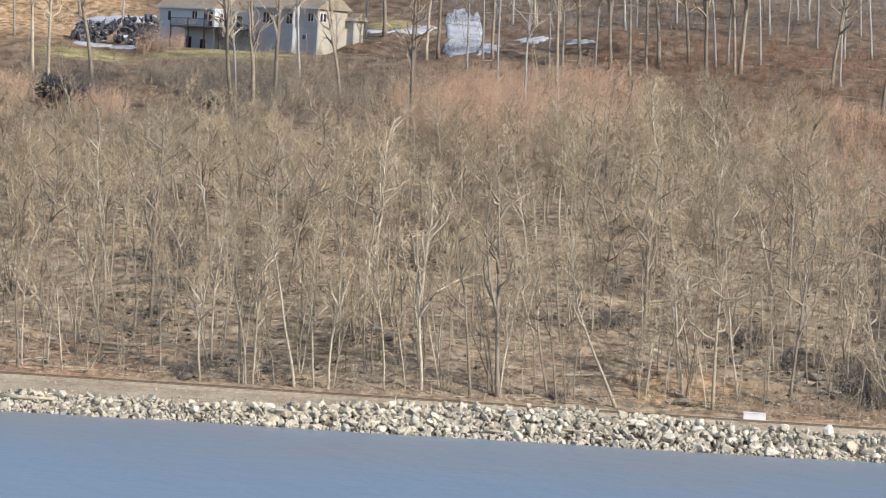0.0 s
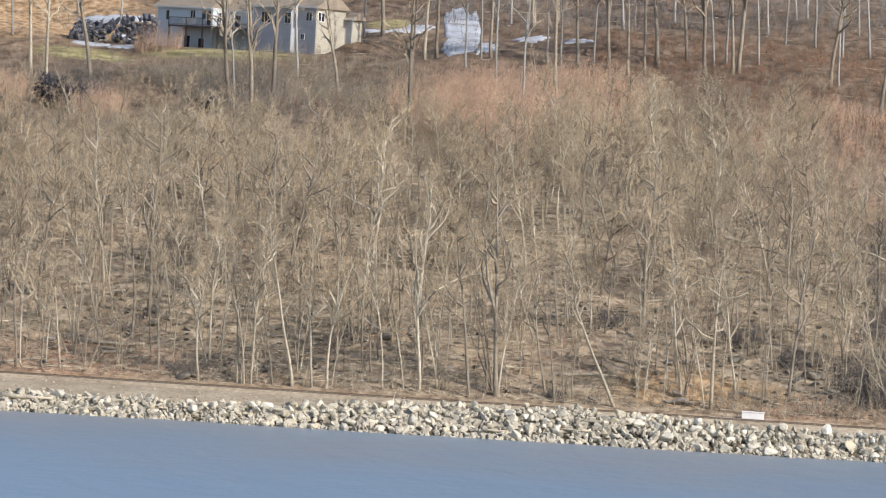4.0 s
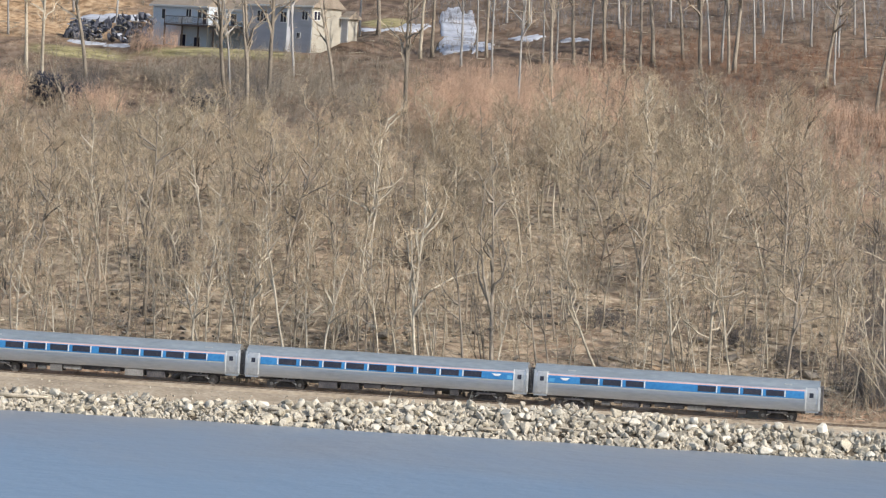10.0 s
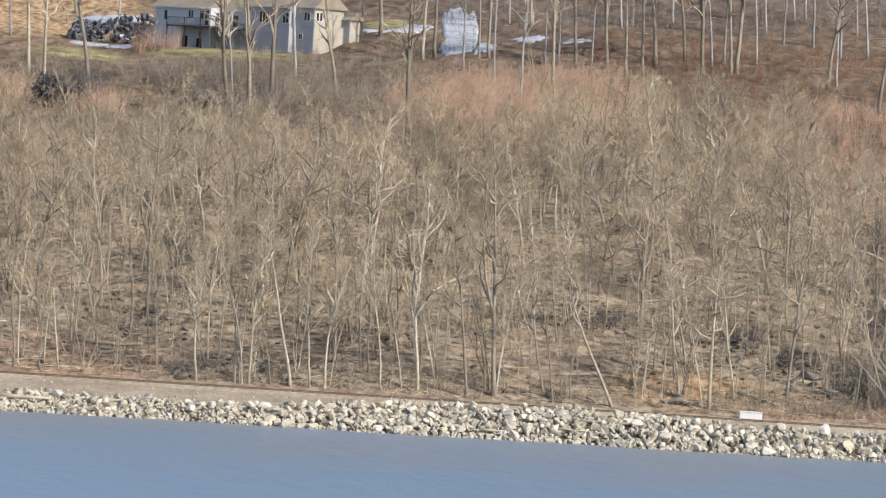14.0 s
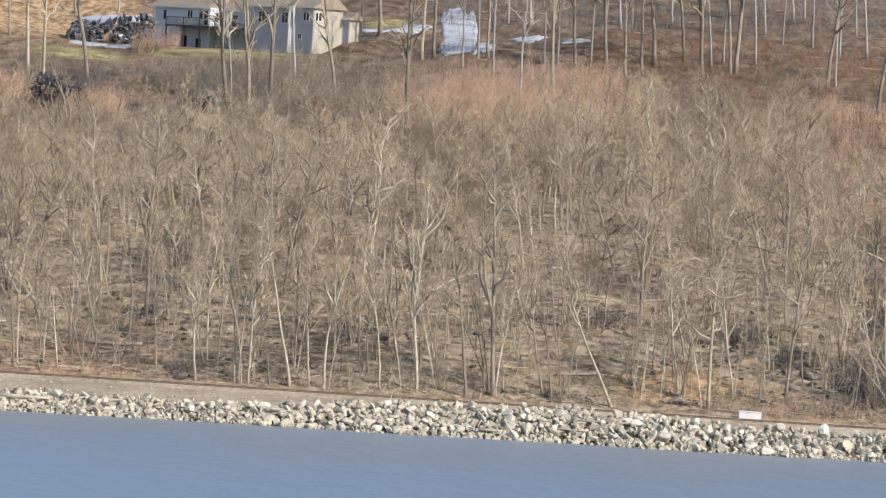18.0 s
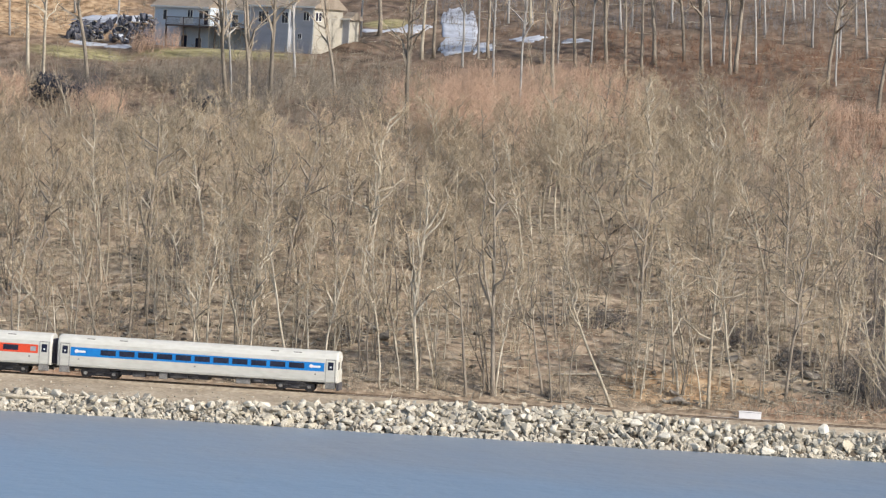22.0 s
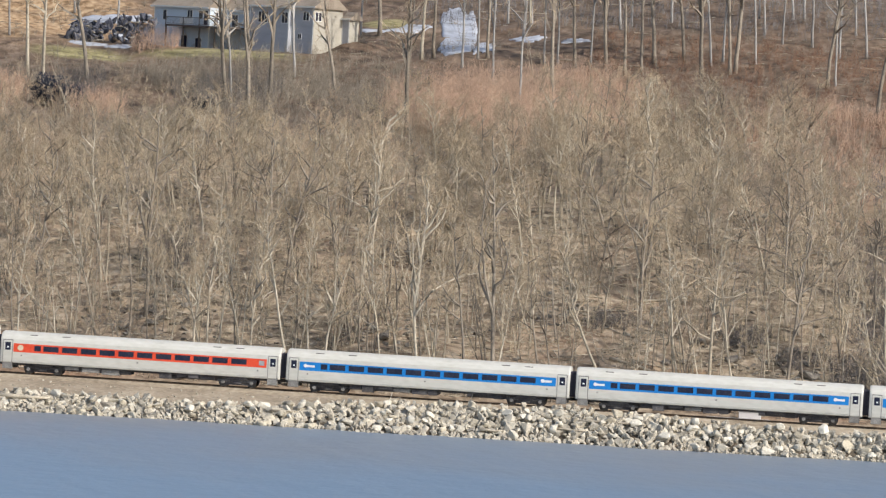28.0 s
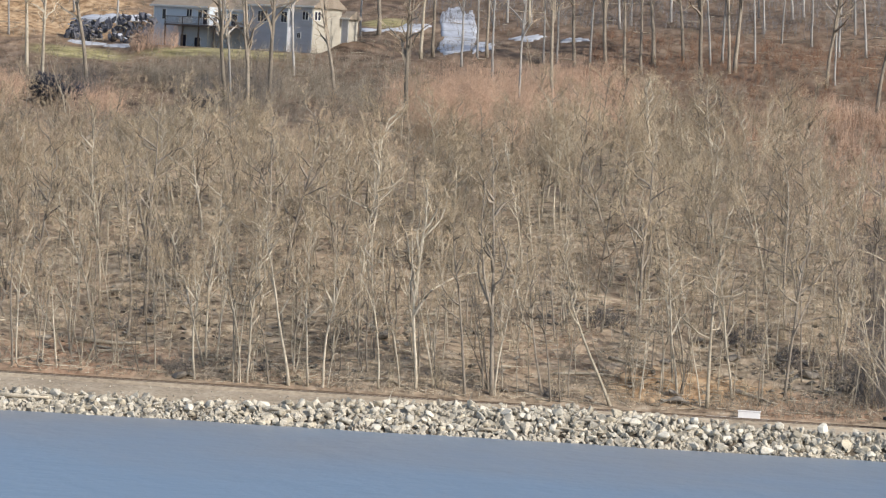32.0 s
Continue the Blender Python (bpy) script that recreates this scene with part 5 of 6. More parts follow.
    while len(mid) < 34:
        y = 100 + 70 * r.random()
        x = r.uniform(-46 - 0.17 * y, 46 - 0.03 * y)
        if x > 0 and r.random() < 0.5:
            continue
        mid.append((x, y, r.uniform(3.5, 7), r.choice("pmh"), r.randrange(20), r.uniform(0, 6.28), r.gauss(LEAN, 3)))
    joined_woods("upper_saplings", mid, "scattered bare saplings below the house")
    side = [(sg * r.uniform(62, 150), r.uniform(9, 120), r.uniform(9, 13), "sh"[k % 2], r.randrange(20), r.uniform(0, 6), 0) for k in range(9) for sg in (-1.25, 1)]
    joined_woods("outer_woods", side, "leafless woods further along the riverbank")
    # the first twelve are added out of view to shade the upper slope
    shade = [(r.uniform(42, 110), r.uniform(140, 290), r.uniform(20, 26), "t", r.randrange(20), r.uniform(0, 6), 0) for k in range(12)] + [(r.uniform(-80, 45), r.uniform(240, 340), r.uniform(20, 26), "t", r.randrange(20), r.uniform(0, 6), LEAN) for k in range(32)]
    joined_woods("hilltop_woods", shade, "tall bare trees along the hilltop, some added unseen for shade")


forest()


# ---- undergrowth ----
def thicket(name, n, where, height, stems, spread, radius, material, label, seed):
    """Many fine upright stems with side twigs, one object."""
    r = np.random.RandomState(seed)
    P, Q, R = [], [], []
    rr = random.Random(seed)
    for k in range(n):
        x, y = where(rr)
        g = lie(x, y, -0.1)
        h = height * rr.uniform(0.55, 1.25)
        m = rr.randint(max(1, stems - 2), stems + 2)
        base = np.array(g) + np.c_[r.normal(0, 0.12, (m, 2)), np.zeros(m)]
        tip = base + np.c_[r.normal(0, spread, (m, 2)) * h, h * r.uniform(0.6, 1.1, m)]
        P.append(base), Q.append(tip), R.append(np.full(m, radius) * r.uniform(0.7, 1.3, m))
        f = r.uniform(0.3, 0.9, (m * 2, 1))
        i = np.repeat(np.arange(m), 2)
        p2 = base[i] + (tip - base)[i] * f
        q2 = p2 + np.c_[r.normal(0, 0.16, (m * 2, 2)), r.uniform(0.08, 0.28, m * 2)] * h
        P.append(p2), Q.append(q2), R.append(np.full(m * 2, radius * 0.85))
    me = spikes(name, np.concatenate(P), np.concatenate(Q), np.concatenate(R), material)
    return tagged(new(name, me), label, "undergrowth", kind="stuff")


def in_band(y0, y1, power=1.0):
    def f(r):
        y = y0 + (y1 - y0) * r.random() ** power
        return r.uniform(-48 - 0.17 * y, 46 - 0.03 * y), y
    return f


def in_spot(cx, cy, rx, ry):
    def f(r):
        a, d = r.uniform(0, 6.283), math.sqrt(r.random())
        return cx + rx * d * math.cos(a), cy + ry * d * math.sin(a)
    return f


thicket("saplings", 520, in_band(7.5, 75, 1.2), 4.2, 3, 0.10, 0.028, M_brush, "thin leafless saplings among the trees", 3)
thicket("track_brush", 620, lambda r: (r.uniform(-44, 46) if r.random() < 0.7 else r.uniform(24, 46), r.uniform(6.9, 11.5)), 1.7, 3, 0.34, 0.02, M_brush_grey, "thin bare stems along the track", 14)
thicket("brush", 2900, in_band(7, 100, 0.85), 1.2, 5, 0.3, 0.014, M_brush, "low dry brush and bare stems on the slope", 4)
def on_upper_slope(r):
    """The shrub belt, but for the clearings below the lawn and under the tall trees."""
    while True:
        x, y = in_band(85, 160)(r)
        if math.hypot((x + 53.5) / 5, (y - 136) / 9) > 1 and math.hypot((x + 66) / 5, (y - 128) / 14) > 1 and not (x > 22 + 4 * math.sin(y * 0.2) and r.random() < 0.8):
            return x, y


thicket("upper_brush", 3600, on_upper_slope, 2.8, 5, 0.24, 0.016, M_brush_grey, "dense grey-brown leafless shrubs up the hillside", 5)
thicket("far_brush", 1500, lambda r: (r.uniform(-30, 44), r.uniform(212, 285)), 2.4, 4, 0.2, 0.022, M_shaded_far, "leafless brush along the hilltop, greyed with painted shade", 19)
thicket("hilltop_brush", 1300, in_band(150, 275), 1.5, 4, 0.3, 0.022, M_brush_grey, "low grey shrubs under the tall trees", 16)
thicket("rust_brush", 2600, lambda r: (r.uniform(-4, 44), r.uniform(112, 205)), 1.6, 4, 0.3, 0.022, M_rust, "low rust-brown shrubs and leaf-holding saplings", 17)
thicket("vine_thicket", 260, in_spot(40, 46, 6, 18), 3.4, 5, 0.25, 0.02, M_vine, "dark leafless vines climbing among the trees", 18)
thicket("vine_thicket", 150, in_spot(41, 88, 6, 22), 3.0, 5, 0.25, 0.02, M_vine, "dark leafless vines under the slope's edge", 20)
thicket("vine_thicket", 70, in_spot(-32.5, 41, 3, 5), 4.0, 5, 0.16, 0.02, M_vine, "dark vines round a thin trunk", 22)
thicket("house_brush", 720, in_spot(-40, 160, 18, 19), 2.6, 5, 0.2, 0.018, M_brush_grey, "tall grey-brown shrubs below the house", 15)
thicket("red_brush", 1400, in_spot(-8, 138, 16, 24), 4.2, 6, 0.14, 0.018, M_twig_red, "dense reddish leafless shrubs below the driveway", 6)
thicket("red_brush", 800, in_spot(30, 122, 12, 36), 2.4, 5, 0.16, 0.018, M_twig_red, "reddish leafless shrubs among tall trunks", 7)
thicket("red_brush", 500, in_spot(-72, 132, 5.5, 16), 2.4, 6, 0.14, 0.018, M_twig_red, "reddish leafless shrubs below the lawn", 8)
thicket("red_brush", 260, in_spot(-13.5, 126, 4.5, 12), 5.5, 6, 0.12, 0.02, M_twig_red, "tall salmon-coloured leafless shrubs", 9)
thicket("red_brush", 110, in_spot(-57, 130, 3, 7), 3.6, 6, 0.14, 0.02, M_twig_red, "small stand of reddish leafless shrubs", 10)


for i, (cx, cy, rx, ry, n, hgt) in enumerate(((-33.5, 24, 3.5, 3, 30, 1.1), (-25.5, 9.5, 1.6, 1.6, 26, 1.3), (12.3, 27, 2.2, 2.5, 40, 1.4), (25.5, 24, 2.0, 2, 35, 1.8), (38.6, 12.5, 2.2, 2.8, 80, 2.6), (41.0, 19, 2.6, 5, 110, 2.4), (38.5, 26, 3, 5, 80, 2.2), (36.8, 17.5, 2.6, 4, 90, 1.7), (31.5, 20, 2.2, 2, 45, 1.4), (-24, 48, 3.5, 5, 30, 1.6), (-12, 21, 2.5, 2, 20, 1.1), (9.2, 8.5, 0.8, 0.8, 12, 1.2))):
    thicket("vine_tangle", n, in_spot(cx, cy, rx, ry), hgt, 6, 0.5, 0.020, M_vine, "dark tangle of vines and dead branches", 60 + i)


thicket("shelf_weeds", 150, lambda r: (lambda x: (x, r.uniform(bench(x)[0], -2.4)))(r.uniform(-45, 0)), 0.45, 5, 0.5, 0.012, M_brush, "dry tufts of weeds on the gravel shelf", 24)


def litter():
    r = np.random.RandomState(9)
    rr = random.Random(9)
    n = 7000
    pts = []
    for _ in range(n):
        x, y = in_band(7, 110, 1.3)(rr)
        pts.append((x, y, ground_z(x, y) + 0.04))
    p = np.array(pts)
    d = np.c_[r.normal(0, 1, n), r.normal(0, 0.5, n), r.uniform(-0.1, 0.35, n)] * r.uniform(0.4, 1.6, (n, 1))
    n2 = 2600
    low = np.array([(x, y, ground_z(x, y) + 0.12) for x, y in (in_band(7.5, 62, 1.1)(rr) for _ in range(n2))])
    run = np.c_[r.normal(0, 1, n2), r.normal(0, 0.28, n2), r.normal(0, 0.10, n2)] * r.uniform(0.7, 2.4, (n2, 1))
    high = np.array([(x, y, ground_z(x, y) + 0.1) for x, y in (in_band(150, 275)(rr) for _ in range(300))])
    run_high = np.c_[r.normal(0, 1, 300), r.normal(0, 0.3, 300), r.normal(0, 0.05, 300)] * r.uniform(1.5, 4, (300, 1))
    me = spikes("hilltop_dead_wood", high, high + run_high, r.uniform(0.035, 0.09, 300), M_bark_mid)
    tagged(new("hilltop_dead_wood", me), "scattered dead branches under the tall trees", "dead wood", kind="stuff")
    me = spikes("dead_branches", low, low + run, r.uniform(0.03, 0.085, n2), M_log)
    tagged(new("dead_branches", me), "tangled dead branches lying flat on the leaves", "dead wood", kind="stuff")
    m = 2400
    pts = []
    for _ in range(m):
        x, y = in_band(7, 70, 1.1)(rr)
        pts.append((x, y, ground_z(x, y)))
    p2 = np.array(pts)
    d2 = np.c_[r.normal(0, 0.8, m), r.normal(0, 0.4, m), r.uniform(0.2, 1.2, m)] * r.uniform(0.8, 2.4, (m, 1))
    me = spikes("leaning_dead_branches", p2, p2 + d2, r.uniform(0.018, 0.045, m), M_log)
    tagged(new("leaning_dead_branches", me), "dead pale branches leaning among the trunks", "dead wood", kind="stuff")
    me = spikes("fallen_branches", p, p + d, r.uniform(0.015, 0.05, n), M_log)
    tagged(new("fallen_branches", me), "pale fallen branches lying in the leaves", "dead wood", kind="stuff")


litter()


def fallen_log(x, y, ln, turn, rad, seed):
    r = random.Random(seed)
    pts, rads = [], []
    for i in range(6):
        f = i / 5 - 0.5
        a, b = x + f * ln * math.cos(turn), y + f * ln * math.sin(turn)
        pts.append((a, b, ground_z(a, b) + rad * 0.8 + r.uniform(0, 0.08)))
        rads.append(rad * (1 - 0.45 * (i / 5)))
    log = tagged(part("fallen_log", Build().tube(pts, rads, 9), M_log, smooth=True), "weathered fallen log lying on dead leaves", "log", "fallen logs")
    for j in range(2):
        p = Vector(pts[2 + j])
        part("broken_branch", Build().spike(p, p + Vector((r.uniform(-1, 1), r.uniform(-0.5, 0.5), r.uniform(0.4, 1.1))), rad * 0.35), M_log, log)


for i, (x, y, ln, turn, rad) in enumerate(((-34.1, 18.0, 6.4, 0.04, 0.24), (-33.2, 16.6, 3.6, -0.12, 0.14), (-30.5, 14, 2.6, 0.5, 0.13), (11.5, 13.5, 5.5, 0.05, 0.13), (4.0, 62, 4.0, 0.1, 0.2))):
    fallen_log(x, y, ln, turn, rad, i)
rl = random.Random(21)
for i in range(46):
    x, y = in_band(9, 70, 1.2)(rl)
    fallen_log(x, y, rl.uniform(2, 5.5), rl.gauss(0, 0.5), rl.uniform(0.08, 0.2), 30 + i)


def outcrops():
    r = random.Random(31)
    kinds = [boulder_mesh("boulder", 200 + i, M_ledge, 0.6, 0.06) for i in range(8)]
    spots = [(-32, 26), (-30, 24), (-28.5, 27), (-34, 30), (25, 20), (30, 18), (32, 19), (36, 14), (27, 22), (12, 30), (9, 31), (-12, 22), (-8, 20), (-22, 12), (-21.5, 11), (4.8, 9), (9, 8.6), (-25.4, 7.6), (-24.5, 8.2), (26.8, 23.0), (27.8, 23.8), (30.3, 22.4), (21.5, 8.8), (20.6, 9.0)]
    for _ in range(60):
        spots.append(in_band(9, 85, 1.1)(r))
    for x, y in spots:
        d = r.uniform(0.6, 1.9)
        p = lie(x, y, 0.12 * d)
        ob = tagged(new("boulder", r.choice(kinds)), "dark weathered boulder half sunk in leaves", "rock", "boulders on the slope")
        ob.matrix_basis = Matrix.LocRotScale(p, Euler((r.uniform(-0.3, 0.3), r.uniform(-0.3, 0.3), r.uniform(0, 6.3))), (d * 1.35, d, d * 0.8))


outcrops()


def scattered_rocks():
    """Ledges and small rocks too many to count, among the leaves."""
    r = random.Random(33)
    b, shapes = Build(), []
    for i in range(6):
        bm = boulder(400 + i, 0.6)
        bm.verts.index_update()
        shapes.append(([v.co.copy() for v in bm.verts], [[v.index for v in f.verts] for f in bm.faces]))
        bm.free()
    spots = [(-32, 26, 6, 6), (11, 29, 4, 4), (28, 21, 7, 4), (-18, 12, 6, 3), (34, 15, 5, 3), (-8, 22, 6, 4)]
    for k in range(980):
        if k % 3 and k < 620:
            cx, cy, rx, ry = r.choice(spots)
            x, y = cx + r.gauss(0, 0.6) * rx, max(8.5, cy + r.gauss(0, 0.6) * ry)
        else:
            x, y = in_band(8, 80, 1.1)(r)
        d = r.uniform(0.25, 0.9)
        m = Matrix.LocRotScale(lie(x, y, 0.05), Euler((r.uniform(-0.5, 0.5), r.uniform(-0.5, 0.5), r.uniform(0, 6))), (d * 1.4, d, d * 0.8))
        vs, fs = r.choice(shapes)
        b.add([tuple(m @ v) for v in vs], fs)
    tagged(part("scattered_rocks", b, M_ledge_fill), "dark mossy rocks scattered in the leaves", "rocks", kind="stuff")


scattered_rocks()


def driftwood():
    r = random.Random(77)
    for x, u, ln, turn, rad in ((-36.9, 0.5, 5.0, -0.03, 0.22), (15.3, 0.62, 6.6, 0.0, 0.13), (-13.5, 0.5, 2.6, 0.05, 0.1), (5.2, 0.12, 2.2, 0.1, 0.14), (12.0, 0.3, 3.2, -0.06, 0.1), (33.0, 0.6, 2.4, 0.2, 0.09)):
        (yb, zb), yw = bench(x), shore_y(x)
        y, z = yw + u * (yb - yw), -2.75 + u * (zb + 2.75) + 0.42
        pts = [(x + (f - 0.5) * ln, y + turn * (f - 0.5) * ln, z + r.uniform(-0.05, 0.05)) for f in (0, 0.3, 0.6, 1)]
        tagged(part("driftwood_log", Build().tube(pts, [rad, rad * 0.95, rad * 0.8, rad * 0.5], 8), M_log, smooth=True), "bleached driftwood log stranded on the stones", "log", "driftwood")


driftwood()


# ---- cabinet by the line ----
def line_cabinet():
    x, y = 27.52, 5.95
    z = -0.58
    c = tagged(new("equipment_cabinet"), "low white lineside equipment cabinet on a concrete strip", "cabinet")
    c.location = (x, y, z)
    part("body", Build().box(-1.0, 1.0, -0.45, 0.45, 0.0, 0.92, 0.03), M_cab, c)
    part("lid", Build().box(-1.04, 1.04, -0.5, 0.5, 0.92, 0.98, 0.02), M_cab, c)
    for a in (-0.98, 0.02):
        part("door", Build().box(a, a + 0.96, -0.47, -0.44, 0.06, 0.88), M_cab, c)
    slab = tagged(part("concrete_strip", Build().box(x - 3.9, x + 1.9, y - 1.0, y - 0.52, z - 0.2, z + 0.36, 0.02), M_conc), "pale concrete strip beside the track", "slab", kind="structure")


line_cabinet()


# ---- house on the hill ----
def house():
    """Shaded front towards the river, sunlit ends; x runs along the front, y back from it."""
    h = tagged(new("house"), "large pale blue-grey house with a raised deck and brown roof", "house")
    h.matrix_basis = pose(-62.0, 196.0, 31.9, 0, 0, -30)
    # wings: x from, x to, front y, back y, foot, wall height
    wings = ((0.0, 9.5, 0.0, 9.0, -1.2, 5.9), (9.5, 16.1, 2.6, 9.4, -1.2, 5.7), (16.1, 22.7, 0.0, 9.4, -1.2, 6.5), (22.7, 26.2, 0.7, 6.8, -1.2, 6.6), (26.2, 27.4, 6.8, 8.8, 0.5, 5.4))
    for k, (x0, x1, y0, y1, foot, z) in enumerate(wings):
        wall = part("wall", Build().box(x0, x1, y0, y1, foot, z), M_siding if k < 2 else M_shaded_siding, h)
        rise = 2.9 if k < 3 else 2.0 if k == 3 else 0.9
        over = 0.4
        edge = [(y0 - over, z), ((y0 + y1) / 2, z + rise), (y1 + over, z), (y1 + over, z - 0.18), (y0 - over, z - 0.18)]
        a, b = (x0 - over if k == 0 else x0 + 0.004 * k), (x1 + over if k in (2, 3, 4) else x1 - 0.004)
        part("roof", Build().loft([[(x, y, v) for y, v in edge] for x in (a, b)]), M_shingle, h)
        part("fascia", Build().box(a, b, y0 - over - 0.05, y0 - over - 0.003, z - 0.2, z + 0.02), M_trim, h)
        for x in (x0 + 0.02, x1 - 0.14):
            part("corner_board", Build().box(x, x + 0.12, y0 - 0.03, y0 + 0.1, foot, z - 0.2), M_trim, wall)
        for j in range(11):
            part("clapboard", Build().box(x0 + 0.15, x1 - 0.15, y0 - 0.02, y0 + 0.01, 0.1 + j * 0.5, 0.14 + j * 0.5), M_siding if k < 2 else M_shaded_siding, wall)

    # thin cream skins paint the sunlit tone onto the end walls
    for x, y0, y1, z0, z1 in ((26.2, 0.72, 6.78, -1.2, 6.55), (27.4, 6.82, 8.78, 0.5, 5.35)):
        part("sunlit_end_skin", Build().box(x, x + 0.02, y0, y1, z0, z1), M_sunlit_siding, h, "end wall in a painted sunlit cream")

    def window(x, y, z, w, hgt, face="front"):
        if face == "front":
            f = part("window", Build().box(x - 0.08, x + w + 0.08, y - 0.06, y + 0.02, z - 0.08, z + hgt + 0.08), M_trim, h)
            part("pane", Build().box(x, x + w, y - 0.09, y - 0.05, z, z + hgt), M_glass, f)
        else:
            f = part("window", Build().box(x - 0.02, x + 0.06, y - 0.08, y + w + 0.08, z - 0.08, z + hgt + 0.08), M_trim, h)
            part("pane", Build().box(x + 0.05, x + 0.09, y, y + w, z, z + hgt), M_glass, f)

    for x, z, w, hgt in ((1.6, 4.1, 0.5, 1.25), (5.75, 4.55, 0.32, 0.9), (6.2, 4.55, 0.32, 0.9), (7.7, 4.4, 0.6, 1.0), (8.55, 3.55, 0.65, 1.9), (4.9, 0.2, 0.9, 1.9), (7.3, 0.6, 0.9, 1.2)):
        window(x, 0, z, w, hgt)
    for x, z, w, hgt in ((17.7, 4.35, 0.42, 1.35), (18.22, 4.35, 0.42, 1.35), (18.74, 4.35, 0.42, 1.35), (21.55, 4.35, 0.42, 1.35), (22.07, 4.35, 0.42, 1.35)):
        window(x, 0, z, w, hgt)
    for x in (11.2, 13.4):
        window(x, 2.6, 3.6, 0.9, 1.5)
    for x, z, w, hgt in ((24.55, 4.8, 0.36, 1.05), (25.05, 4.8, 0.36, 1.05), (23.8, 2.4, 0.2, 0.65), (24.1, 2.4, 0.2, 0.65)):
        window(x, 0.7, z, w, hgt)
    window(26.2, 1.0, 4.8, 0.45, 1.1, "side")
    window(26.2, 1.7, 4.8, 0.45, 1.1, "side")
    d = part("door", Build().box(9.48, 9.56, 0.9, 1.75, 3.5, 5.45), M_trim, h, "white-framed deck door")
    part("pane", Build().box(9.55, 9.60, 1.05, 1.6, 3.6, 5.3), M_glass, d)
    # deck on posts
    dk = part("deck", Build().box(4.2, 15.2, -2.8, -0.03, 3.22, 3.45), M_deck, h, "dark raised deck")
    part("deck", Build().box(9.62, 15.2, -0.02, 2.57, 3.224, 3.446), M_deck, h)
    for x in (4.25, 7.2, 9.9, 12.5, 15.0):
        part("post", Build().box(x, x + 0.18, -2.75, -2.57, -1.0, 3.22), M_deck, dk)
        part("rail_post", Build().box(x, x + 0.1, -2.78, -2.68, 3.45, 4.42), M_deck, dk)
    part("top_rail", Build().box(4.2, 15.2, -2.8, -2.66, 4.38, 4.46), M_deck, dk)
    part("bottom_rail", Build().box(4.2, 15.2, -2.76, -2.70, 3.55, 3.6), M_deck, dk)
    bal = Build().box(0, 0.025, -2.745, -2.72, 3.6, 4.38).mesh("baluster", M_deck)
    for k in range(70):
        part("baluster", bal, M_deck, dk, at=pose(4.35 + k * 0.155, 0, 0))
    # deck rail cloth panels beside the door
    part("rail_panel", Build().box(6.6, 8.9, -2.72, -2.70, 3.6, 4.36), M_trim, dk, "white panel hung on the deck rail")


house()


def stone_pile():
    r = random.Random(51)
    base = tagged(new("stone_pile"), "heap of blasted stones with painted bluish shade and snow caught on it", "rock heap")
    base.location = lie(-66.3, 189.0)
    kinds = [boulder_mesh("stone", 300 + i, M_shaded_stone, 0.7, 0.05) for i in range(8)]
    for k in range(190):
        u, v = r.uniform(-5.6, 5.6), r.random()
        top = 3.6 * (0.55 + 0.45 * step(-6, 5, u))
        x, y, z = u, -2.0 + 3.5 * v, top * v
        d = r.choice((0.45, 0.6, 0.8, 1.0, 1.3))
        m = Matrix.LocRotScale((x, y, z + ground_z(-66.3 + x, 189 + y) - base.location.z + 0.1), Euler((r.uniform(0, 6), r.uniform(0, 6), r.uniform(0, 6))), (d * r.uniform(1.1, 2.0), d, d * r.uniform(0.6, 1.0)))
        part("stone", r.choice(kinds), M_shaded_stone, base, at=m)
    pale = [boulder_mesh("pale_stone", 320 + i, M_ledge_fill, 0.7, 0.05) for i in range(3)]
    caps = [boulder_mesh("snow", 330 + i, M_snow, 0.5, 0.03) for i in range(3)]
    for k in range(34):
        u, v = r.uniform(-5.8, 5.6), r.random()
        d = r.uniform(0.5, 1.0)
        top = 3.6 * (0.55 + 0.45 * step(-6, 5, u)) * v
        y = -2.3 + 3.4 * v
        m = Matrix.LocRotScale((u, y, top + ground_z(-66.3 + u, 189 + y) - base.location.z + 0.35), Euler((r.uniform(-0.4, 0.4), r.uniform(-0.4, 0.4), r.uniform(0, 6))), (d * 1.5, d, d * 0.6))
        if k % 5:
            part("stone", r.choice(pale), M_ledge_fill, base, "paler grey stone", at=m)
        else:
            part("snow", r.choice(caps), M_snow, base, "snow caught between the stones", at=m)


stone_pile()


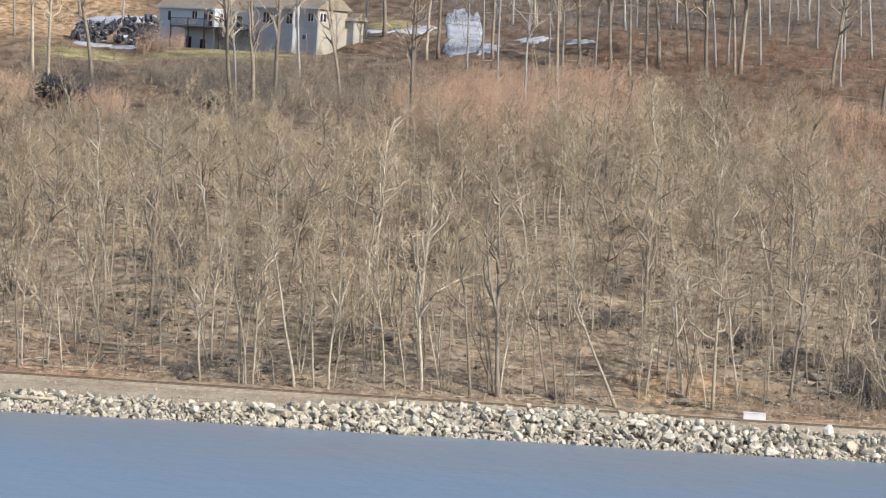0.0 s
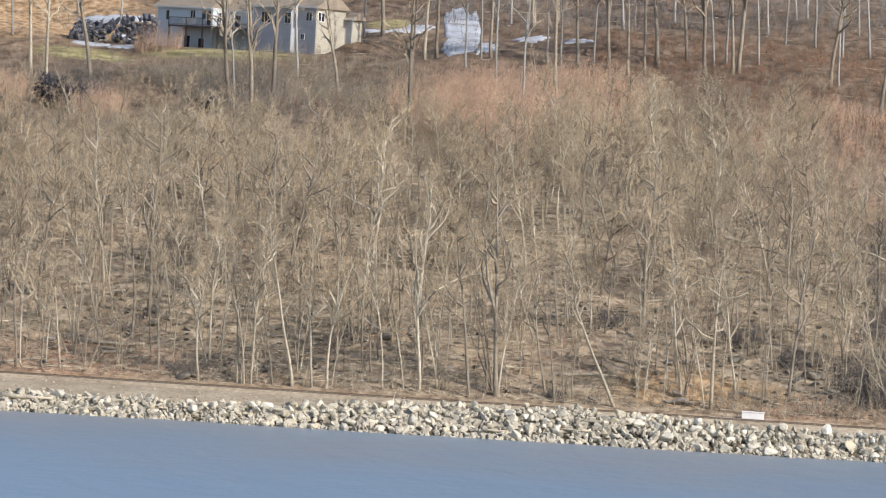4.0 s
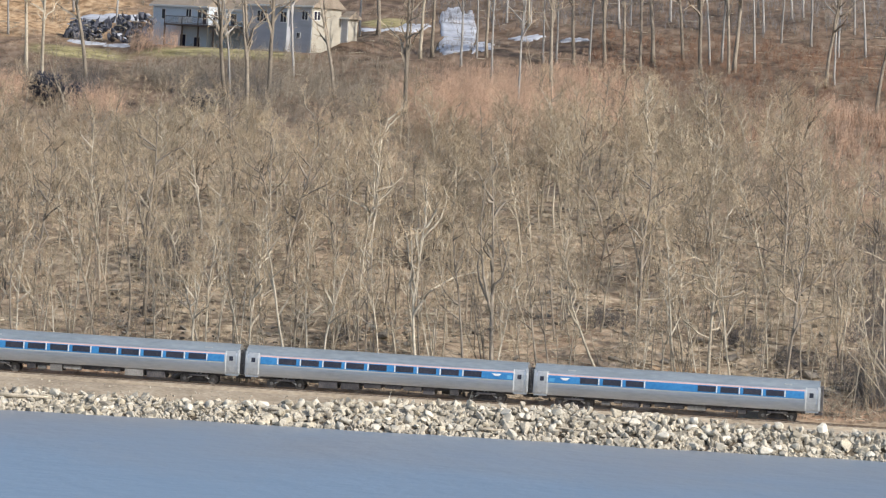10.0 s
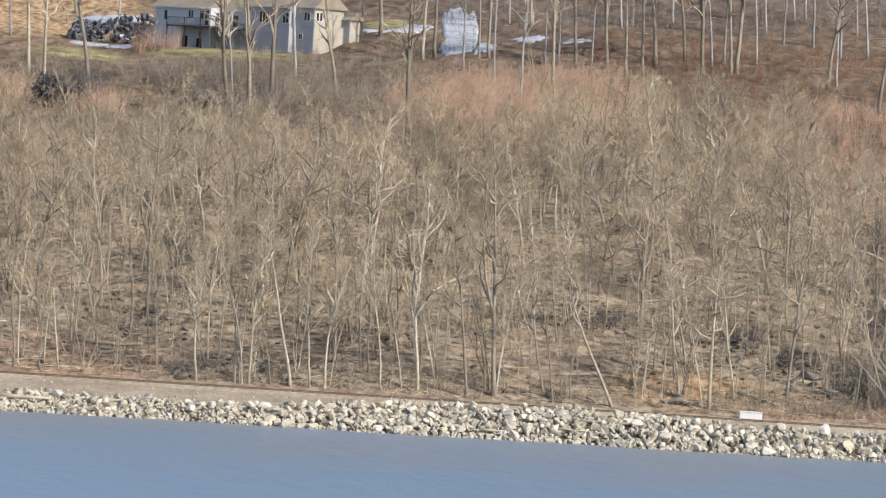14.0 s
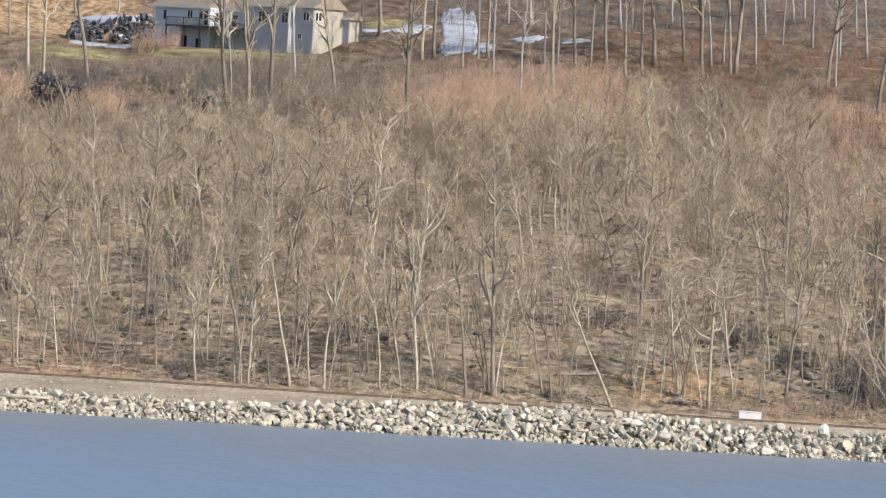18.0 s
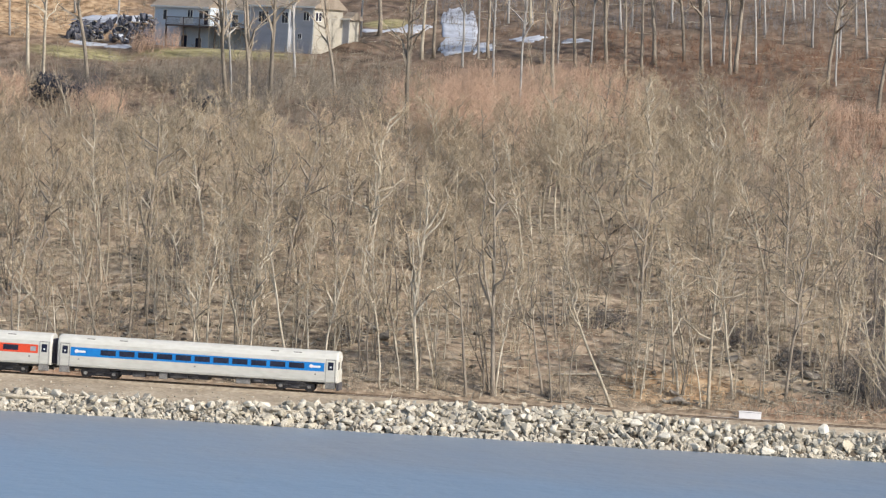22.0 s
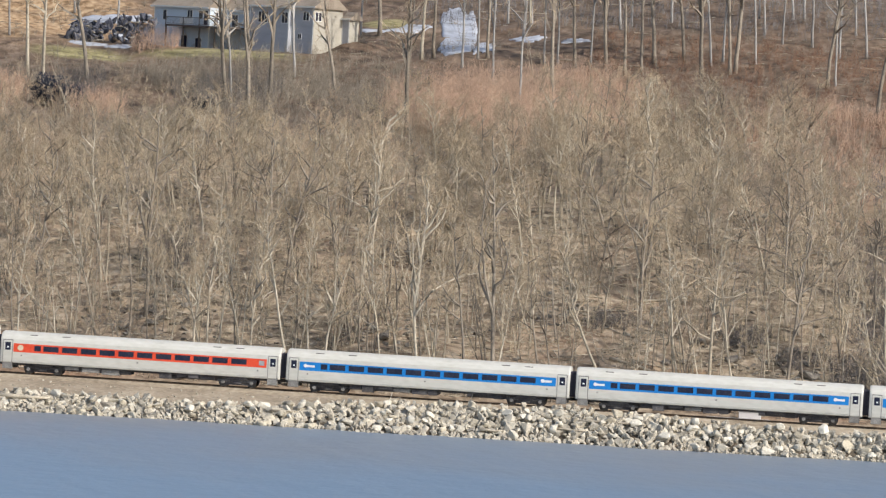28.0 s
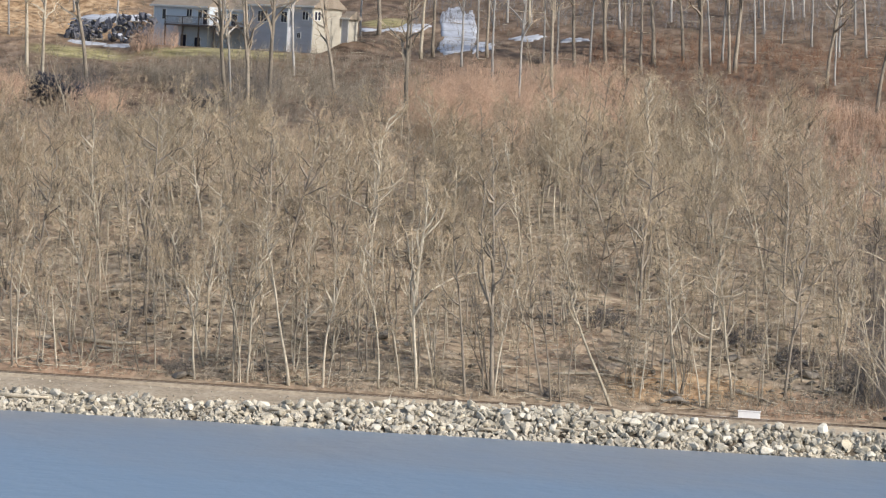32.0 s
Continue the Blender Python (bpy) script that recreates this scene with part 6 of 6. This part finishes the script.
def snow_patch(x0, x1, y0, y1, seed, label, wob=0.8, skew=0.0, p=0.8):
    """A thin sheet of old snow with a ragged edge, lying on the ground."""
    r = random.Random(seed)
    b = Build()
    cx, cy, n = (x0 + x1) / 2, (y0 + y1) / 2, 40
    b.v.append((cx, cy, ground_z(cx, cy) + 0.16))
    edge = [1 + r.uniform(-0.09, 0.07) * min(1.0, 0.25 + wob) for _ in range(n)]
    for ring in (0.35, 0.7, 0.94, 1.0):
        for k in range(n):
            a = 2 * math.pi * k / n
            w = edge[k] + 0.12 * wob * math.sin(3 * a + seed) + 0.12 * wob * math.sin(7 * a + 2 * seed) + 0.10 * wob * math.sin(13 * a + seed)
            sx, sy = math.cos(a), math.sin(a)
            x = cx + (x1 - x0) / 2 * ring * w * math.copysign(abs(sx) ** p, sx)
            y = cy + (y1 - y0) / 2 * ring * w * math.copysign(abs(sy) ** p, sy)
            x += skew * (y - cy)
            b.v.append((x, y, ground_z(x, y) + (0.16 if ring < 0.9 else 0.12 if ring < 0.99 else -0.05)))
    b.f = [(0, 1 + k, 1 + (k + 1) % n) for k in range(n)]
    for j in range(3):
        for k in range(n):
            a, c = 1 + j * n + k, 1 + j * n + (k + 1) % n
            b.f.append((a, a + n, c + n, c))
    tagged(part("snow_patch", b, M_snow, smooth=True), label, "snow", "snow patches")


snow_patch(-25.2, -20.2, 187.5, 228, 1, "broad strip of old snow on the driveway", 0.35, -0.105, 0.5)
snow_patch(-32.0, -27.6, 205.5, 215.0, 2, "diagonal tongue of snow beside the drive", 0.5, 0.32, 0.6)
snow_patch(-19.2, -16.6, 188.0, 203.0, 8, "thin dirty snow at the edge of the drive", 1.3, -0.05)
snow_patch(-71.0, -66.0, 183.0, 186.0, 3, "snow bank below the heap of stones")
snow_patch(-65.8, -62.6, 181.6, 183.6, 4, "small snow patch on the grass")
snow_patch(-74.0, -65.5, 203.5, 208.5, 5, "snow behind the heap of stones", 1.0)
snow_patch(-15.0, -11.0, 204, 207, 6, "faint old snow among tall trunks", 1.5)
snow_patch(-8.0, -4.5, 200, 202, 9, "faint scrap of snow among tall trunks", 1.5)
snow_patch(-36.0, -33.0, 208, 210, 7, "scrap of snow beside the house")


def evergreen(x, y, w, hgt, seed):
    r = np.random.RandomState(seed)
    n = 1900
    d = r.normal(0, 1, (n, 3))
    d /= np.linalg.norm(d, axis=1, keepdims=True)
    rad = r.uniform(0.45, 1.0, (n, 1)) * (1 + 0.25 * np.sin(d[:, :1] * 5 + seed) * np.cos(d[:, 2:] * 4))
    p = d * rad * np.array([[w / 2, w / 2, hgt / 2]]) + np.array([[0, 0, hgt * 0.5]])
    p[:, 2] = np.maximum(p[:, 2], 0.05)
    q = p + d * 0.3 + r.normal(0, 0.12, (n, 3))
    bush = tagged(new("evergreen_shrub"), "dense evergreen shrub below the lawn, dark with painted shade", "shrub")
    bush.location = lie(x, y)
    part("foliage", spikes("foliage", p, q, np.full(n, 0.065), M_ever), M_ever, bush)
    part("stem", Build().tube([(0, 0, -0.2), (0.05, 0, hgt * 0.5)], [0.1, 0.05], 7), M_bark_dark, bush)


evergreen(-63.2, 132.5, 4.2, 4.0, 1)
evergreen(-60.4, 132.0, 3.4, 3.2, 2)
evergreen(-44.6, 134.0, 3.4, 1.8, 3)
thicket("shrub_thicket", 150, in_spot(-63, 144, 4, 9), 2.4, 6, 0.3, 0.02, M_vine, "dark leafless shrubs round the evergreens", 81)
thicket("shrub_thicket", 170, in_spot(-44, 147, 7, 9), 3.4, 4, 0.12, 0.022, M_vine, "dark upright leafless shrubs below the deck", 82)
thicket("red_brush", 60, in_spot(-59.0, 181, 3, 3), 3.2, 6, 0.16, 0.014, M_twig_red, "reddish leafless shrubs before the house corner", 83)


# ---- reed beside the camera ----
def reed():
    """A dry reed close to the camera, whose plume the wind swings across the lens."""
    r = random.Random(71)
    c = tagged(new("dry_reed"), "dry golden reed plume swaying close to the lens", "reed")
    part("stem", Build().tube([(0.03, 0, -0.5), (0.035, 0, 0.5), (0.025, 0, 0.9), (0.006, 0, 1.005)], [0.006, 0.005, 0.004, 0.002], 7), M_reed, c)
    plume = Build()
    spine = [Vector((0.022, 0, 0.965)), Vector((0.004, 0, 1.01)), Vector((-0.017, 0, 1.036)), Vector((-0.045, 0, 1.056)), Vector((-0.088, 0, 1.060))]
    for k in range(7000):
        f = r.random() * 3.999
        i = int(f)
        p = spine[i].lerp(spine[i + 1], f - i)
        w = 0.014 * (1.1 - 0.6 * (f / 4) ** 2)
        a = r.uniform(0, 6.283)
        p = p + Vector((r.gauss(0, 0.6) * w, r.gauss(0, 0.7) * w, r.gauss(0, 0.6) * w))
        d = (spine[i + 1] - spine[i]).normalized() + Vector((r.gauss(0, 0.5), r.gauss(0, 0.5), r.gauss(-0.1, 0.5)))
        plume.spike(p, p + d.normalized() * r.uniform(0.004, 0.010), 0.0006)
    part("plume", plume, M_plume, c, "feathery golden seed plume")
    for z, s in ((0.35, 1), (0.6, -1)):
        part("leaf", Build().loft([[(0, -0.006, z), (0, 0.006, z), (0, 0.006, z + 0.002), (0, -0.006, z + 0.002)], [(s * 0.15, -0.004, z + 0.1), (s * 0.15, 0.004, z + 0.1), (s * 0.15, 0.004, z + 0.102), (s * 0.15, -0.004, z + 0.102)], [(s * 0.3, -0.001, z + 0.02), (s * 0.3, 0.001, z + 0.02), (s * 0.3, 0.001, z + 0.021), (s * 0.3, -0.001, z + 0.021)]]), M_reed, c)
    return c


# ---- what moves ----
T1_LOCO = diesel_locomotive("heritage")
first_coach = stainless_coach(False, 3)
T1_CARS = [first_coach] + [copy_thing(first_coach, Matrix()) for _ in range(3)] + [stainless_coach(True, 8)]
tagged(T1_CARS[-1], "stainless steel cafe coach with fewer windows in its blue band")
BLUE, RED, MID = "white commuter coach with a blue window stripe", "white commuter coach with a red window stripe", "white commuter coach with blue stripe and centre doors"
red_car = commuter_coach(M_red, RED, seed=5)
mid_car = commuter_coach(M_blue, MID, centre=True, seed=6)
blue_car = commuter_coach(M_blue, BLUE, seed=7)
T2_CARS = [commuter_coach(M_blue, "white commuter cab car with a blue window stripe", cab=True, seed=4), red_car, mid_car, copy_thing(mid_car, Matrix()), blue_car, copy_thing(blue_car, Matrix()), copy_thing(red_car, Matrix())]
T2_LOCO = diesel_locomotive("commuter")
REED = reed()
PITCH_1, PITCH_2 = 26.5, 26.31


def motions():
    """The stainless train runs to the left on the far track, the commuter train to the right on the near one; a reed sways."""
    y1, z1 = TRACKS[1]
    gap = {0: 11.04 + 27.6 * 6, 6: 11.04, 7: -16.5, 8: -43.9, 10: -98.25, 11: -125.35, 12: -152.4, 32: -152.4 - 27.0 * 20}
    walk(T1_LOCO, [(t, pose(g - 0.28 - 20.75, y1, z1)) for t, g in gap.items()])
    for k, car in enumerate(T1_CARS):
        turned = k in (0, 1, 3)
        walk(car, [(t, pose(g + 0.32 + PITCH_1 * k + 25.85 * turned, y1, z1, 0, 0, 180 * turned)) for t, g in gap.items()])
    y2, z2 = TRACKS[0]
    lead = {0: -568.2, 20: -60.25, 21: -34.9, 22: -9.55, 23: 15.78, 24: 41.05, 25: 66.35, 28: 143.05, 29: 168.9, 30: 194.65, 31: 220.0, 32: 245.3}
    for k, car in enumerate(T2_CARS):
        walk(car, [(t, pose(g - 25.75 - PITCH_2 * k, y2, z2)) for t, g in lead.items()])
    walk(T2_LOCO, [(t, pose(g - PITCH_2 * 7 + 0.2 - 20.75 - 0.3, y2, z2)) for t, g in lead.items()])
    foot = EYE + Vector((-0.07, 6.0, -1.475))
    # lean in degrees and rise in metres, set to fit the camera's view
    sway = {0: (16, 0), 0.2: (7, 0), 0.3: (0.2, -0.019), 0.45: (12, 0), 1.85: (14, 0), 1.9: (12, 0), 2.0: (0, -0.006), 2.1: (12, 0), 2.3: (9, -0.03), 2.4: (-1.4, -0.033), 2.5: (-1.4, -0.016), 2.6: (12, 0), 3.0: (11, -0.02), 3.1: (-1.1, -0.03), 3.2: (-1.2, -0.015), 3.3: (13, 0), 5.4: (9, 0), 5.5: (3.9, 0.007), 5.6: (3.6, 0.03), 5.7: (2.3, -0.004), 5.8: (8, -0.03), 5.9: (5, -0.05), 6.0: (1.6, -0.048), 6.15: (13, 0), 32: (15, 0)}
    walk(REED, [(t, pose(foot.x, foot.y, foot.z + up, 0, a, 0)) for t, (a, up) in sway.items()])


motions()
